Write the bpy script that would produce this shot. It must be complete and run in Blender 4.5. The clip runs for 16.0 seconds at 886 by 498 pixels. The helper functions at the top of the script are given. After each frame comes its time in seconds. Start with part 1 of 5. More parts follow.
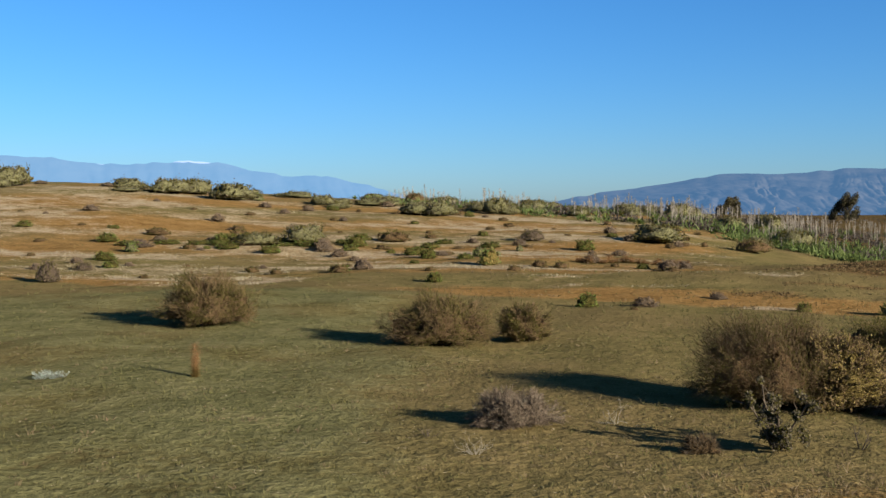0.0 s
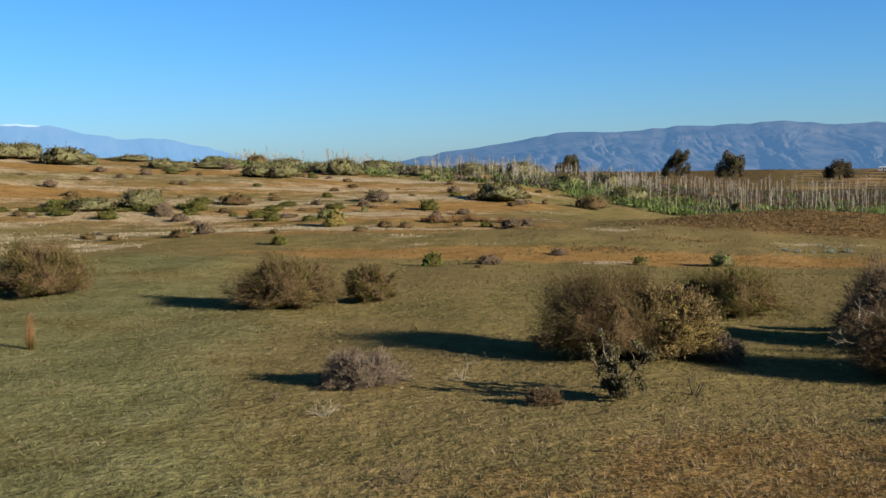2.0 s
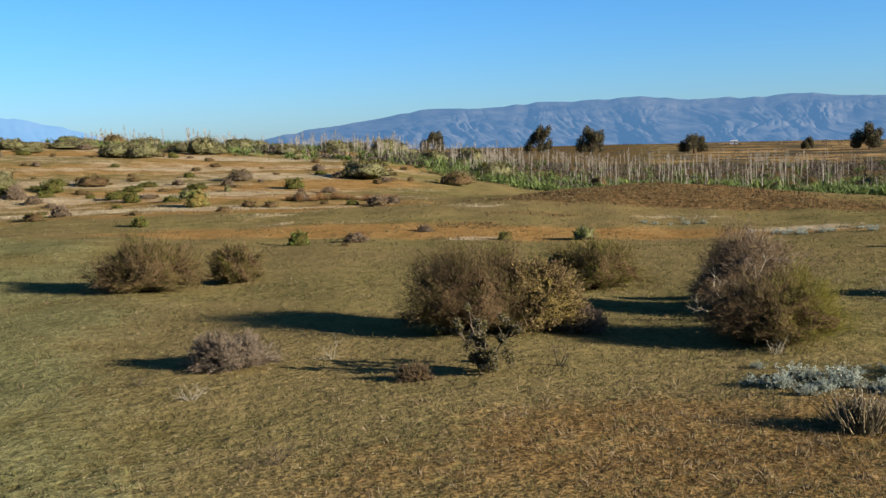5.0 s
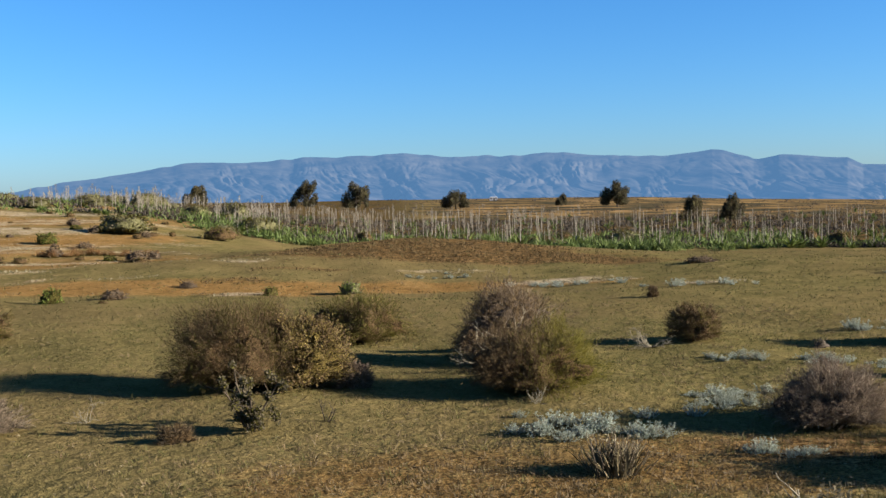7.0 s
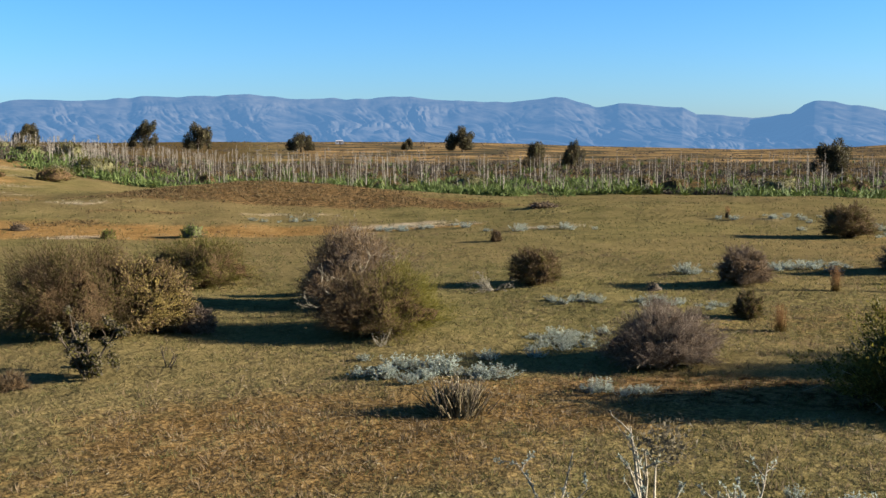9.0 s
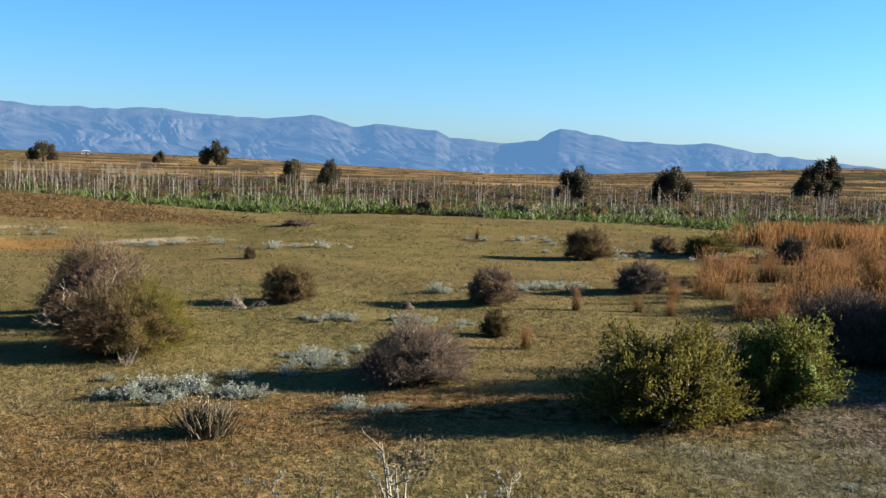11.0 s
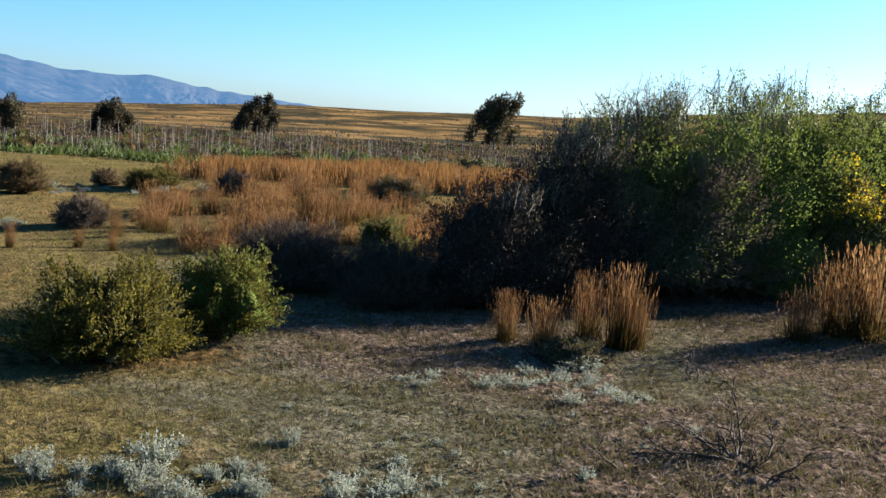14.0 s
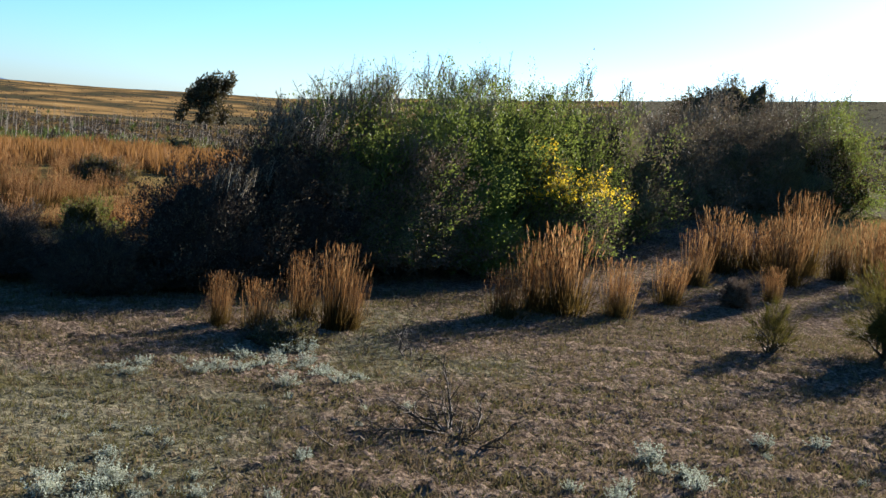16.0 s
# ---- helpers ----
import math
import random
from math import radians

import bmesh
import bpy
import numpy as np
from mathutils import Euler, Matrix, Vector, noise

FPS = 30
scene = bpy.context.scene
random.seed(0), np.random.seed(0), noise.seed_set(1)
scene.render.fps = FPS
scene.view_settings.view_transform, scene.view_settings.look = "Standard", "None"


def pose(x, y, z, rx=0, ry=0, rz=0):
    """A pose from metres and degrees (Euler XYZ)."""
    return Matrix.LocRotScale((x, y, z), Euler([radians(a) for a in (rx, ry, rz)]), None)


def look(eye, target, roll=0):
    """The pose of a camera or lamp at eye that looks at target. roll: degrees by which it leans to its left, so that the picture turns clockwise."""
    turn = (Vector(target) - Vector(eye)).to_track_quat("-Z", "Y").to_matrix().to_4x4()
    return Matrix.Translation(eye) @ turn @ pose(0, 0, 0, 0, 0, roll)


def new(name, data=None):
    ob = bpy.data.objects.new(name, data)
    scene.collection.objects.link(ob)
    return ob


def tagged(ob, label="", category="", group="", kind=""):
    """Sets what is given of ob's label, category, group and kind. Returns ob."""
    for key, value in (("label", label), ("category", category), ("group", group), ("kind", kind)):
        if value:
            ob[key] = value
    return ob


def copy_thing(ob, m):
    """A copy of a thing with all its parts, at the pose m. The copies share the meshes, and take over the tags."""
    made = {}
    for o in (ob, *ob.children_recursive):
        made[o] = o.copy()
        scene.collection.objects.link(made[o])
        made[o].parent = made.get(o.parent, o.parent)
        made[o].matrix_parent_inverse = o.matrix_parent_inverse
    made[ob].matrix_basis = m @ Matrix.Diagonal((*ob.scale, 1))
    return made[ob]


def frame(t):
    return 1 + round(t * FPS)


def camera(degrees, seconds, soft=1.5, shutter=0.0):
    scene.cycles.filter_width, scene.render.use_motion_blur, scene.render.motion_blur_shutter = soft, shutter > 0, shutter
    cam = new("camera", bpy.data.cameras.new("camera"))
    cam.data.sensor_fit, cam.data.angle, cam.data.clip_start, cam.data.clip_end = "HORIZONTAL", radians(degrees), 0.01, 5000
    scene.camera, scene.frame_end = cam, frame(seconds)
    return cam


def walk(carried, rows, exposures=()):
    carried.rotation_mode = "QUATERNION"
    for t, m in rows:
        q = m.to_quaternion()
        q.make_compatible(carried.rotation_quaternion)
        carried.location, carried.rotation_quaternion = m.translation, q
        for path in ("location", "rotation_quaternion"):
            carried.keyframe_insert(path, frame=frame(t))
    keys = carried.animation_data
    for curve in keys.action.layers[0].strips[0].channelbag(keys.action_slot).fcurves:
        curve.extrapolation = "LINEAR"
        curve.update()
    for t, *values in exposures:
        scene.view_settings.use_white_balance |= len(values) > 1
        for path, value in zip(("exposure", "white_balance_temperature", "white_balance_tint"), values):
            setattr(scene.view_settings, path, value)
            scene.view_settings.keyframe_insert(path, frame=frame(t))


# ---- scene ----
# ---- camera: turns where it stands, three metres over the veld ----
cam = camera(43.63, 16.0, soft=1.45)
PATH = [
    (0.0, pose(0, 0, 3.0, 88.14, 0.01, 2.14)),
    (0.5, pose(0, 0, 3.0, 86.62, 0.34, 0.36)),
    (1.0, pose(0, 0, 3.0, 86.52, 1.07, -0.88)),
    (1.5, pose(0, 0, 3.0, 86.59, 0.67, -2.34)),
    (2.0, pose(0, 0, 3.0, 86.05, 0.86, -5.91)),
    (2.5, pose(0, 0, 3.0, 86.08, 1.34, -7.71)),
    (3.0, pose(0, 0, 3.0, 85.49, 1.12, -8.14)),
    (5.5, pose(0, 0, 3.0, 84.69, 1.79, -14.66)),
    (6.0, pose(0, 0, 3.0, 85.03, 1.95, -17.16)),
    (6.5, pose(0, 0, 3.0, 85.95, 1.50, -21.80)),
    (7.0, pose(0, 0, 3.0, 87.32, 1.09, -24.93)),
    (7.5, pose(0, 0, 3.0, 87.38, 0.53, -25.38)),
    (8.0, pose(0, 0, 3.0, 86.20, 0.25, -27.80)),
    (10.5, pose(0, 0, 3.0, 84.34, -1.23, -41.30)),
    (11.0, pose(0, 0, 3.0, 85.46, -1.83, -45.38)),
    (11.5, pose(0, 0, 3.0, 85.04, -2.15, -48.24)),
    (12.0, pose(0, 0, 3.0, 84.87, -2.23, -55.95)),
    (12.5, pose(0, 0, 3.0, 84.60, -2.08, -62.92)),
    (13.0, pose(0, 0, 3.0, 84.79, -2.76, -68.03)),
    (13.5, pose(0, 0, 3.0, 84.52, -2.90, -70.52)),
    (14.0, pose(0, 0, 3.0, 83.39, -3.74, -73.61)),
    (14.5, pose(0, 0, 3.0, 82.98, -3.92, -77.58)),
    (15.0, pose(0, 0, 3.0, 82.73, -4.09, -80.43)),
    (15.5, pose(0, 0, 3.0, 83.30, -4.39, -85.22)),
    (16.0, pose(0, 0, 3.0, 83.55, -4.96, -88.29)),
]
walk(cam, PATH, ((0, 1.76), (3, 1.91), (5.5, 2.06), (8, 2.14), (10.5, 2.38), (11.5, 2.34), (13, 2.36), (14.5, 2.40), (16, 2.40)))

# ---- low sun behind the thicket, clear sky ----
SUN_AZ, SUN_EL = 127.0, 16.3
world = bpy.data.worlds.new("sky")
scene.world = world
world.use_nodes = True
nt = world.node_tree
nt.nodes.clear()
sky = nt.nodes.new("ShaderNodeTexSky")
sky.sky_type = "NISHITA"
sky.sun_disc = False
sky.sun_elevation = radians(SUN_EL)
sky.sun_rotation = radians(SUN_AZ)
sky.altitude = 400
sky.air_density, sky.dust_density, sky.ozone_density = 1.0, 0.65, 8.0
back = nt.nodes.new("ShaderNodeBackground")
back.inputs["Strength"].default_value = 0.05
world_out = nt.nodes.new("ShaderNodeOutputWorld")
vivid = nt.nodes.new("ShaderNodeHueSaturation")
vivid.inputs["Saturation"].default_value = 1.06
nt.links.new(sky.outputs[0], vivid.inputs["Color"])
nt.links.new(vivid.outputs[0], back.inputs[0])
nt.links.new(back.outputs[0], world_out.inputs[0])

sun_data = bpy.data.lights.new("sun", "SUN")
sun_data.energy, sun_data.angle, sun_data.color = 5.0, radians(0.55), (1.0, 0.92, 0.88)
sun = new("sun", sun_data)
a, e = radians(SUN_AZ), radians(SUN_EL)
sun.matrix_world = look((math.sin(a) * math.cos(e) * 60, math.cos(a) * math.cos(e) * 60, math.sin(e) * 60), (0, 0, 0))

# ---- materials ----
class Nodes:
    """A small node tree writer."""

    def __init__(self, name):
        self.mat = bpy.data.materials.new(name)
        self.mat.use_nodes = True
        self.t = self.mat.node_tree
        self.t.nodes.clear()
        self.out = self.t.nodes.new("ShaderNodeOutputMaterial")

    def add(self, kind, **sockets):
        n = self.t.nodes.new(kind)
        for key, value in sockets.items():
            self.put(n.inputs[key.replace("_", " ")], value)
        return n

    def put(self, socket, value):
        if isinstance(value, bpy.types.NodeSocket):
            self.t.links.new(value, socket)
        else:
            socket.default_value = value

    def noise(self, scale, detail=3.0, rough=0.55, vector=None, distortion=0.0):
        n = self.add("ShaderNodeTexNoise", Scale=scale, Detail=detail, Roughness=rough, Distortion=distortion)
        if vector is not None:
            self.t.links.new(vector, n.inputs["Vector"])
        return n.outputs["Fac"]

    def ramp(self, fac, stops):
        n = self.add("ShaderNodeValToRGB", Fac=fac)
        els = n.color_ramp.elements
        while len(els) < len(stops):
            els.new(0.5)
        for el, (at, c) in zip(els, stops):
            el.position, el.color = at, (*c, 1) if len(c) == 3 else c
        return n.outputs["Color"]

    def span(self, value, lo, hi, a=0.0, b=1.0):
        n = self.add("ShaderNodeMapRange", Value=value)
        n.interpolation_type = "SMOOTHSTEP"
        for key, v in (("From Min", lo), ("From Max", hi), ("To Min", a), ("To Max", b)):
            self.put(n.inputs[key], v)
        return n.outputs[0]

    def math(self, op, a, b=0.0):
        n = self.t.nodes.new("ShaderNodeMath")
        n.operation = op
        self.put(n.inputs[0], a)
        self.put(n.inputs[1], b)
        return n.outputs[0]

    def mix(self, fac, a, b, blend="MIX"):
        n = self.t.nodes.new("ShaderNodeMix")
        n.data_type, n.blend_type = "RGBA", blend
        self.put(n.inputs[0], fac)
        for socket, v in ((n.inputs[6], a), (n.inputs[7], b)):
            self.put(socket, (*v, 1) if isinstance(v, tuple) and len(v) == 3 else v)
        return n.outputs[2]

    def attr(self, name):
        n = self.t.nodes.new("ShaderNodeAttribute")
        n.attribute_name = name
        return n.outputs["Fac"]

    def position(self):
        return self.t.nodes.new("ShaderNodeNewGeometry").outputs["Position"]

    def done(self, shader):
        self.t.links.new(shader, self.out.inputs["Surface"])
        return self.mat


def leafy(name, stops, through_light=0.25, rough=0.75, patch=0.35, grain=2.4, gloss=0.12, deep=0.73):
    """Small leaves or twigs: each its own tone, with soft patches through the plant."""
    m = Nodes(name)
    geo = m.t.nodes.new("ShaderNodeNewGeometry")
    info = m.t.nodes.new("ShaderNodeObjectInfo")
    clump = m.noise(grain, 2.0, 0.5, geo.outputs["Position"])
    fac = m.math("ADD", m.math("MULTIPLY", geo.outputs["Random Per Island"], 1.0 - patch), m.math("MULTIPLY", clump, patch))
    colour = m.ramp(fac, stops)
    tone = m.math("ADD", m.math("MULTIPLY", info.outputs["Random"], 0.28 * deep), 0.66 * deep)
    colour = m.mix(1.0, colour, tone, "MULTIPLY")
    body = m.add("ShaderNodeBsdfPrincipled", Base_Color=colour, Roughness=rough)
    body.inputs["Specular IOR Level"].default_value = gloss
    if through_light <= 0:
        return m.done(body.outputs[0])
    glow = m.add("ShaderNodeBsdfTranslucent", Color=colour)
    both = m.add("ShaderNodeMixShader", Fac=through_light)
    m.t.links.new(body.outputs[0], both.inputs[1])
    m.t.links.new(glow.outputs[0], both.inputs[2])
    return m.done(both.outputs[0])


def bark(name, dark, light, scale=14.0):
    m = Nodes(name)
    pos = m.position()
    n1, n2 = m.noise(scale, 4, 0.6, pos), m.noise(scale * 6, 2, 0.5, pos)
    colour = m.ramp(m.math("ADD", m.math("MULTIPLY", n1, 0.7), m.math("MULTIPLY", n2, 0.3)), ((0.3, dark), (0.7, light)))
    bump = m.add("ShaderNodeBump", Strength=0.5, Distance=0.01, Height=n2)
    body = m.add("ShaderNodeBsdfPrincipled", Base_Color=colour, Roughness=0.85, Normal=bump.outputs[0])
    body.inputs["Specular IOR Level"].default_value = 0.2
    return m.done(body.outputs[0])


BROWN_TWIGS = leafy("brown_twigs", ((0.1, (0.125, 0.079, 0.034)), (0.5, (0.150, 0.098, 0.041)), (0.9, (0.175, 0.119, 0.051))), 0.15, 0.75, 0.6, deep=0.8)
PURPLE_TWIGS = leafy("purple_grey_twigs", ((0.1, (0.112, 0.078, 0.048)), (0.5, (0.140, 0.101, 0.062)), (0.9, (0.170, 0.126, 0.080))), 0.15, 0.75, 0.6, deep=1.0)
PALE_TWIGS = leafy("pale_dry_twigs", ((0.1, (0.091, 0.069, 0.040)), (0.5, (0.141, 0.109, 0.066)), (0.9, (0.209, 0.165, 0.100))), 0.12)
OLIVE_LEAVES = leafy("olive_leaves", ((0.1, (0.056, 0.053, 0.011)), (0.5, (0.091, 0.080, 0.016)), (0.9, (0.141, 0.118, 0.026))), 0.35, 0.7, gloss=0.06, deep=0.85)
GOLD_LEAVES = leafy("yellowing_leaves", ((0.1, (0.155, 0.114, 0.027)), (0.5, (0.273, 0.202, 0.055)), (0.9, (0.455, 0.354, 0.121))), 0.35, deep=0.88)
GREEN_LEAVES = leafy("green_leaves", ((0.1, (0.068, 0.093, 0.017)), (0.5, (0.118, 0.151, 0.028)), (0.9, (0.177, 0.207, 0.043))), 0.45, 0.65, gloss=0.1, deep=1.05)
DARK_LEAVES = leafy("dark_leaves", ((0.1, (0.072, 0.060, 0.036)), (0.5, (0.100, 0.084, 0.048)), (0.9, (0.140, 0.114, 0.066))), 0.25, 0.7, gloss=0.05, deep=1.15)
# Near-black twigs: the thicket's deep shade is put into their colour.
SHADE_TWIGS = leafy("shade_twigs", ((0.1, (0.040, 0.031, 0.021)), (0.5, (0.056, 0.044, 0.030)), (0.9, (0.078, 0.061, 0.041))), 0.1, 0.8, 0.5, gloss=0.04, deep=1.0)
YELLOW_GREEN = leafy("yellow_green_leaves", ((0.1, (0.077, 0.072, 0.011)), (0.5, (0.141, 0.124, 0.021)), (0.9, (0.228, 0.189, 0.036))), 0.45, 0.65, gloss=0.08, deep=0.85)
LIME_LEAVES = leafy("bright_leaves", ((0.1, (0.064, 0.088, 0.015)), (0.5, (0.109, 0.144, 0.025)), (0.9, (0.173, 0.198, 0.046))), 0.45, 0.65, gloss=0.2, deep=1.0)
FLOWERS = leafy("yellow_flowers", ((0.1, (0.377, 0.259, 0.015)), (0.5, (0.565, 0.407, 0.025)), (0.9, (0.733, 0.556, 0.055))), 0.35, deep=0.95)
SILVER_LEAVES = leafy("silver_leaves", ((0.1, (0.23, 0.265, 0.19)), (0.5, (0.38, 0.425, 0.31)), (0.9, (0.54, 0.59, 0.45))), 0.4, deep=0.8)
AGAVE_LEAVES = leafy("agave_leaves", ((0.1, (0.052, 0.072, 0.016)), (0.5, (0.110, 0.148, 0.031)), (0.9, (0.215, 0.255, 0.060))), 0.25, 0.5)
GUM_LEAVES = leafy("gum_leaves", ((0.1, (0.041, 0.036, 0.015)), (0.5, (0.076, 0.064, 0.025)), (0.9, (0.127, 0.100, 0.040))), 0.25, 0.7, gloss=0.15)
GREY_WOOD = bark("grey_dead_wood", (0.106, 0.089, 0.057), (0.266, 0.228, 0.146))
SHOOT_WOOD = bark("weathered_twigs", (0.081, 0.066, 0.042), (0.224, 0.192, 0.120))
DARK_WOOD = bark("dark_wood", (0.024, 0.017, 0.009), (0.066, 0.049, 0.027))
POLE_WOOD = bark("dry_flower_stalk", (0.100, 0.088, 0.063), (0.225, 0.195, 0.140), 3.0)
TURF = leafy("short_turf", ((0.05, (0.104, 0.099, 0.028)), (0.4, (0.145, 0.134, 0.038)), (0.75, (0.178, 0.159, 0.050)), (1.0, (0.205, 0.176, 0.062))), 0.3, 0.8, 0.6, 6.0)
MAT_LEAVES = leafy("low_mats", ((0.2, (0.055, 0.038, 0.025)), (0.4, (0.110, 0.092, 0.043)), (0.6, (0.200, 0.149, 0.082)), (0.85, (0.340, 0.243, 0.134))), 0.3, 0.85, 0.7, 8.0)
STRAW_BITS = leafy("dry_stubble", ((0.05, (0.105, 0.062, 0.031)), (0.45, (0.185, 0.128, 0.062)), (0.8, (0.255, 0.194, 0.099)), (1.0, (0.369, 0.316, 0.177))), 0.2, 0.85, 0.65, 7.0)


def orange_blades():
    m = Nodes("orange_grass_blades")
    geo = m.t.nodes.new("ShaderNodeNewGeometry")
    info = m.t.nodes.new("ShaderNodeObjectInfo")
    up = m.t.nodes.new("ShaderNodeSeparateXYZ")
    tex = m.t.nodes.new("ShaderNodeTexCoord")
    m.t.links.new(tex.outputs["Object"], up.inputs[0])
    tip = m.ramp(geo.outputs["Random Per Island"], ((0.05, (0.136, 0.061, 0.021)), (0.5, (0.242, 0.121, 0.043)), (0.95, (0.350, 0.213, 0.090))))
    # Foot colour: dull stems, darkened further for the shaded bases of the tufts.
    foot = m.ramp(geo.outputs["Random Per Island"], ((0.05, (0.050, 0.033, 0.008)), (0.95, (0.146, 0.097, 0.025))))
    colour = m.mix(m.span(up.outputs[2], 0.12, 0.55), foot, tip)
    colour = m.mix(1.0, colour, m.math("ADD", m.math("MULTIPLY", info.outputs["Random"], 0.34), 0.42), "MULTIPLY")
    body = m.add("ShaderNodeBsdfPrincipled", Base_Color=colour, Roughness=0.8)
    body.inputs["Specular IOR Level"].default_value = 0.04
    glow = m.add("ShaderNodeBsdfTranslucent", Color=colour)
    both = m.add("ShaderNodeMixShader", Fac=0.4)
    m.t.links.new(body.outputs[0], both.inputs[1])
    m.t.links.new(glow.outputs[0], both.inputs[2])
    return m.done(both.outputs[0])


ORANGE_GRASS = orange_blades()


def veld():
    """The ground: turf, bare red soil, orange sour grass, pale scrub, sand and golden plain by the kinds of soil laid out below."""
    m = Nodes("veld")
    pos = m.position()
    broad, mid, fine, grit = m.noise(0.09, 3, 0.5, pos), m.noise(0.7, 4, 0.6, pos), m.noise(5.0, 4, 0.65, pos), m.noise(17.0, 5, 0.68, pos)
    blend = m.math("ADD", m.math("MULTIPLY", mid, 0.5), m.math("MULTIPLY", fine, 0.5))
    turf = m.ramp(blend, ((0.34, (0.079, 0.070, 0.021)), (0.46, (0.153, 0.131, 0.045)), (0.58, (0.217, 0.173, 0.062)), (0.70, (0.296, 0.225, 0.090))))
    turf = m.mix(m.span(broad, 0.36, 0.60, 0.1, 0.5), turf, (0.195, 0.134, 0.058))
    bare = m.ramp(blend, ((0.34, (0.071, 0.043, 0.015)), (0.5, (0.174, 0.107, 0.037)), (0.68, (0.253, 0.175, 0.068))))
    dry = m.ramp(blend, ((0.38, (0.177, 0.098, 0.031)), (0.5, (0.275, 0.159, 0.050)), (0.7, (0.338, 0.220, 0.083))))
    pale = m.ramp(blend, ((0.34, (0.240, 0.162, 0.074)), (0.5, (0.361, 0.278, 0.153)), (0.66, (0.481, 0.389, 0.244))))
    loose = m.math("ADD", m.math("MULTIPLY", fine, 0.6), m.math("MULTIPLY", grit, 0.4))
    sand = m.ramp(loose, ((0.38, (0.072, 0.053, 0.037)), (0.5, (0.148, 0.111, 0.078)), (0.62, (0.232, 0.176, 0.127))))
    gold = m.ramp(m.noise(0.035, 5, 0.6, pos), ((0.44, (0.069, 0.064, 0.037)), (0.53, (0.225, 0.144, 0.058)), (0.66, (0.418, 0.269, 0.106))))
    scrub = m.ramp(mid, ((0.35, (0.048, 0.046, 0.016)), (0.5, (0.101, 0.074, 0.030)), (0.66, (0.191, 0.102, 0.040))))
    lush = m.ramp(blend, ((0.34, (0.080, 0.078, 0.029)), (0.46, (0.148, 0.140, 0.054)), (0.58, (0.203, 0.184, 0.074)), (0.70, (0.262, 0.227, 0.098))))
    grey = m.ramp(blend, ((0.36, (0.070, 0.069, 0.041)), (0.5, (0.146, 0.137, 0.085)), (0.66, (0.235, 0.211, 0.138))))
    clod = m.ramp(fine, ((0.40, (0.053, 0.031, 0.012)), (0.5, (0.148, 0.091, 0.034)), (0.60, (0.239, 0.150, 0.060))))
    edge = m.math("SUBTRACT", blend, 0.5)
    colour = turf
    for name, layer in (("lush", lush), ("grey", grey), ("bare", bare), ("clod", clod), ("dry", dry), ("pale", pale), ("sand", sand), ("scrub", scrub), ("gold", gold)):
        w = m.span(m.math("ADD", m.attr(name), m.math("MULTIPLY", edge, 1.3)), 0.33, 0.67)
        colour = m.mix(w, colour, layer)
    even = colour
    colour = m.mix(m.span(grit, 0.41, 0.59, 0.0, 1.0), m.mix(1.0, colour, (0.36, 0.35, 0.34), "MULTIPLY"), m.mix(1.0, colour, (0.82, 0.81, 0.78), "MULTIPLY"))
    colour = m.mix(m.span(m.math("ADD", m.attr("sand"), m.attr("bare")), 0.1, 0.5, 0.4, 1.0), m.mix(1.0, even, (0.577, 0.566, 0.548), "MULTIPLY"), colour)
    relief = m.math("ADD", m.math("MULTIPLY", fine, 0.12), m.math("ADD", m.math("MULTIPLY", grit, 0.03), m.math("MULTIPLY", mid, 0.16)))
    bump = m.add("ShaderNodeBump", Strength=1.0, Distance=0.55, Height=relief)
    body = m.add("ShaderNodeBsdfPrincipled", Base_Color=colour, Roughness=0.95, Normal=bump.outputs[0])
    body.inputs["Specular IOR Level"].default_value = 0.0
    return m.done(body.outputs[0])


def far_range(name, low, high, air_glow, snow=False):
    """Far mountains: rock and scrub; the haze of kilometres of air is painted on as a glow."""
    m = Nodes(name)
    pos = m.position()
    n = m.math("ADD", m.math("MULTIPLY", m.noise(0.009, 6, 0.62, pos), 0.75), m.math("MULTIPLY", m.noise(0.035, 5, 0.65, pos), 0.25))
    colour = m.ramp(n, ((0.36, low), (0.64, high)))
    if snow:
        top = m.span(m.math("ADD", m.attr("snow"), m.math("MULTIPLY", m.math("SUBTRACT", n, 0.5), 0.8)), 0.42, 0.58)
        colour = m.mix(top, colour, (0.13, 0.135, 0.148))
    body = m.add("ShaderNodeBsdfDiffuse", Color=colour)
    # Emission on the rock itself stands in for daylight scattered in the air.
    haze = m.add("ShaderNodeEmission", Color=(*air_glow, 1), Strength=1.0)
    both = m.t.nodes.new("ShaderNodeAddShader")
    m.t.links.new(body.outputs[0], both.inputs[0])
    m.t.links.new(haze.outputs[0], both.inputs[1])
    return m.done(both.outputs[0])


def shaded_thatch(name, dark, light):
    """Filling inside a shrub: matted twigs, with the shade of the gaps painted dark and lighter stems."""
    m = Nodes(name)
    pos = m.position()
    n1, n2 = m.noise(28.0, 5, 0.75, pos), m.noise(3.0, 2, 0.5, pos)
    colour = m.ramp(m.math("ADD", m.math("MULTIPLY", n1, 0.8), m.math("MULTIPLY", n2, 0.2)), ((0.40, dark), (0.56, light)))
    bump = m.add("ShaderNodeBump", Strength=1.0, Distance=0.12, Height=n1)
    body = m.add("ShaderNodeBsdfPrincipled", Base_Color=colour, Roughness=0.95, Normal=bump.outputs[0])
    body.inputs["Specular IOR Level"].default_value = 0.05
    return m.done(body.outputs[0])


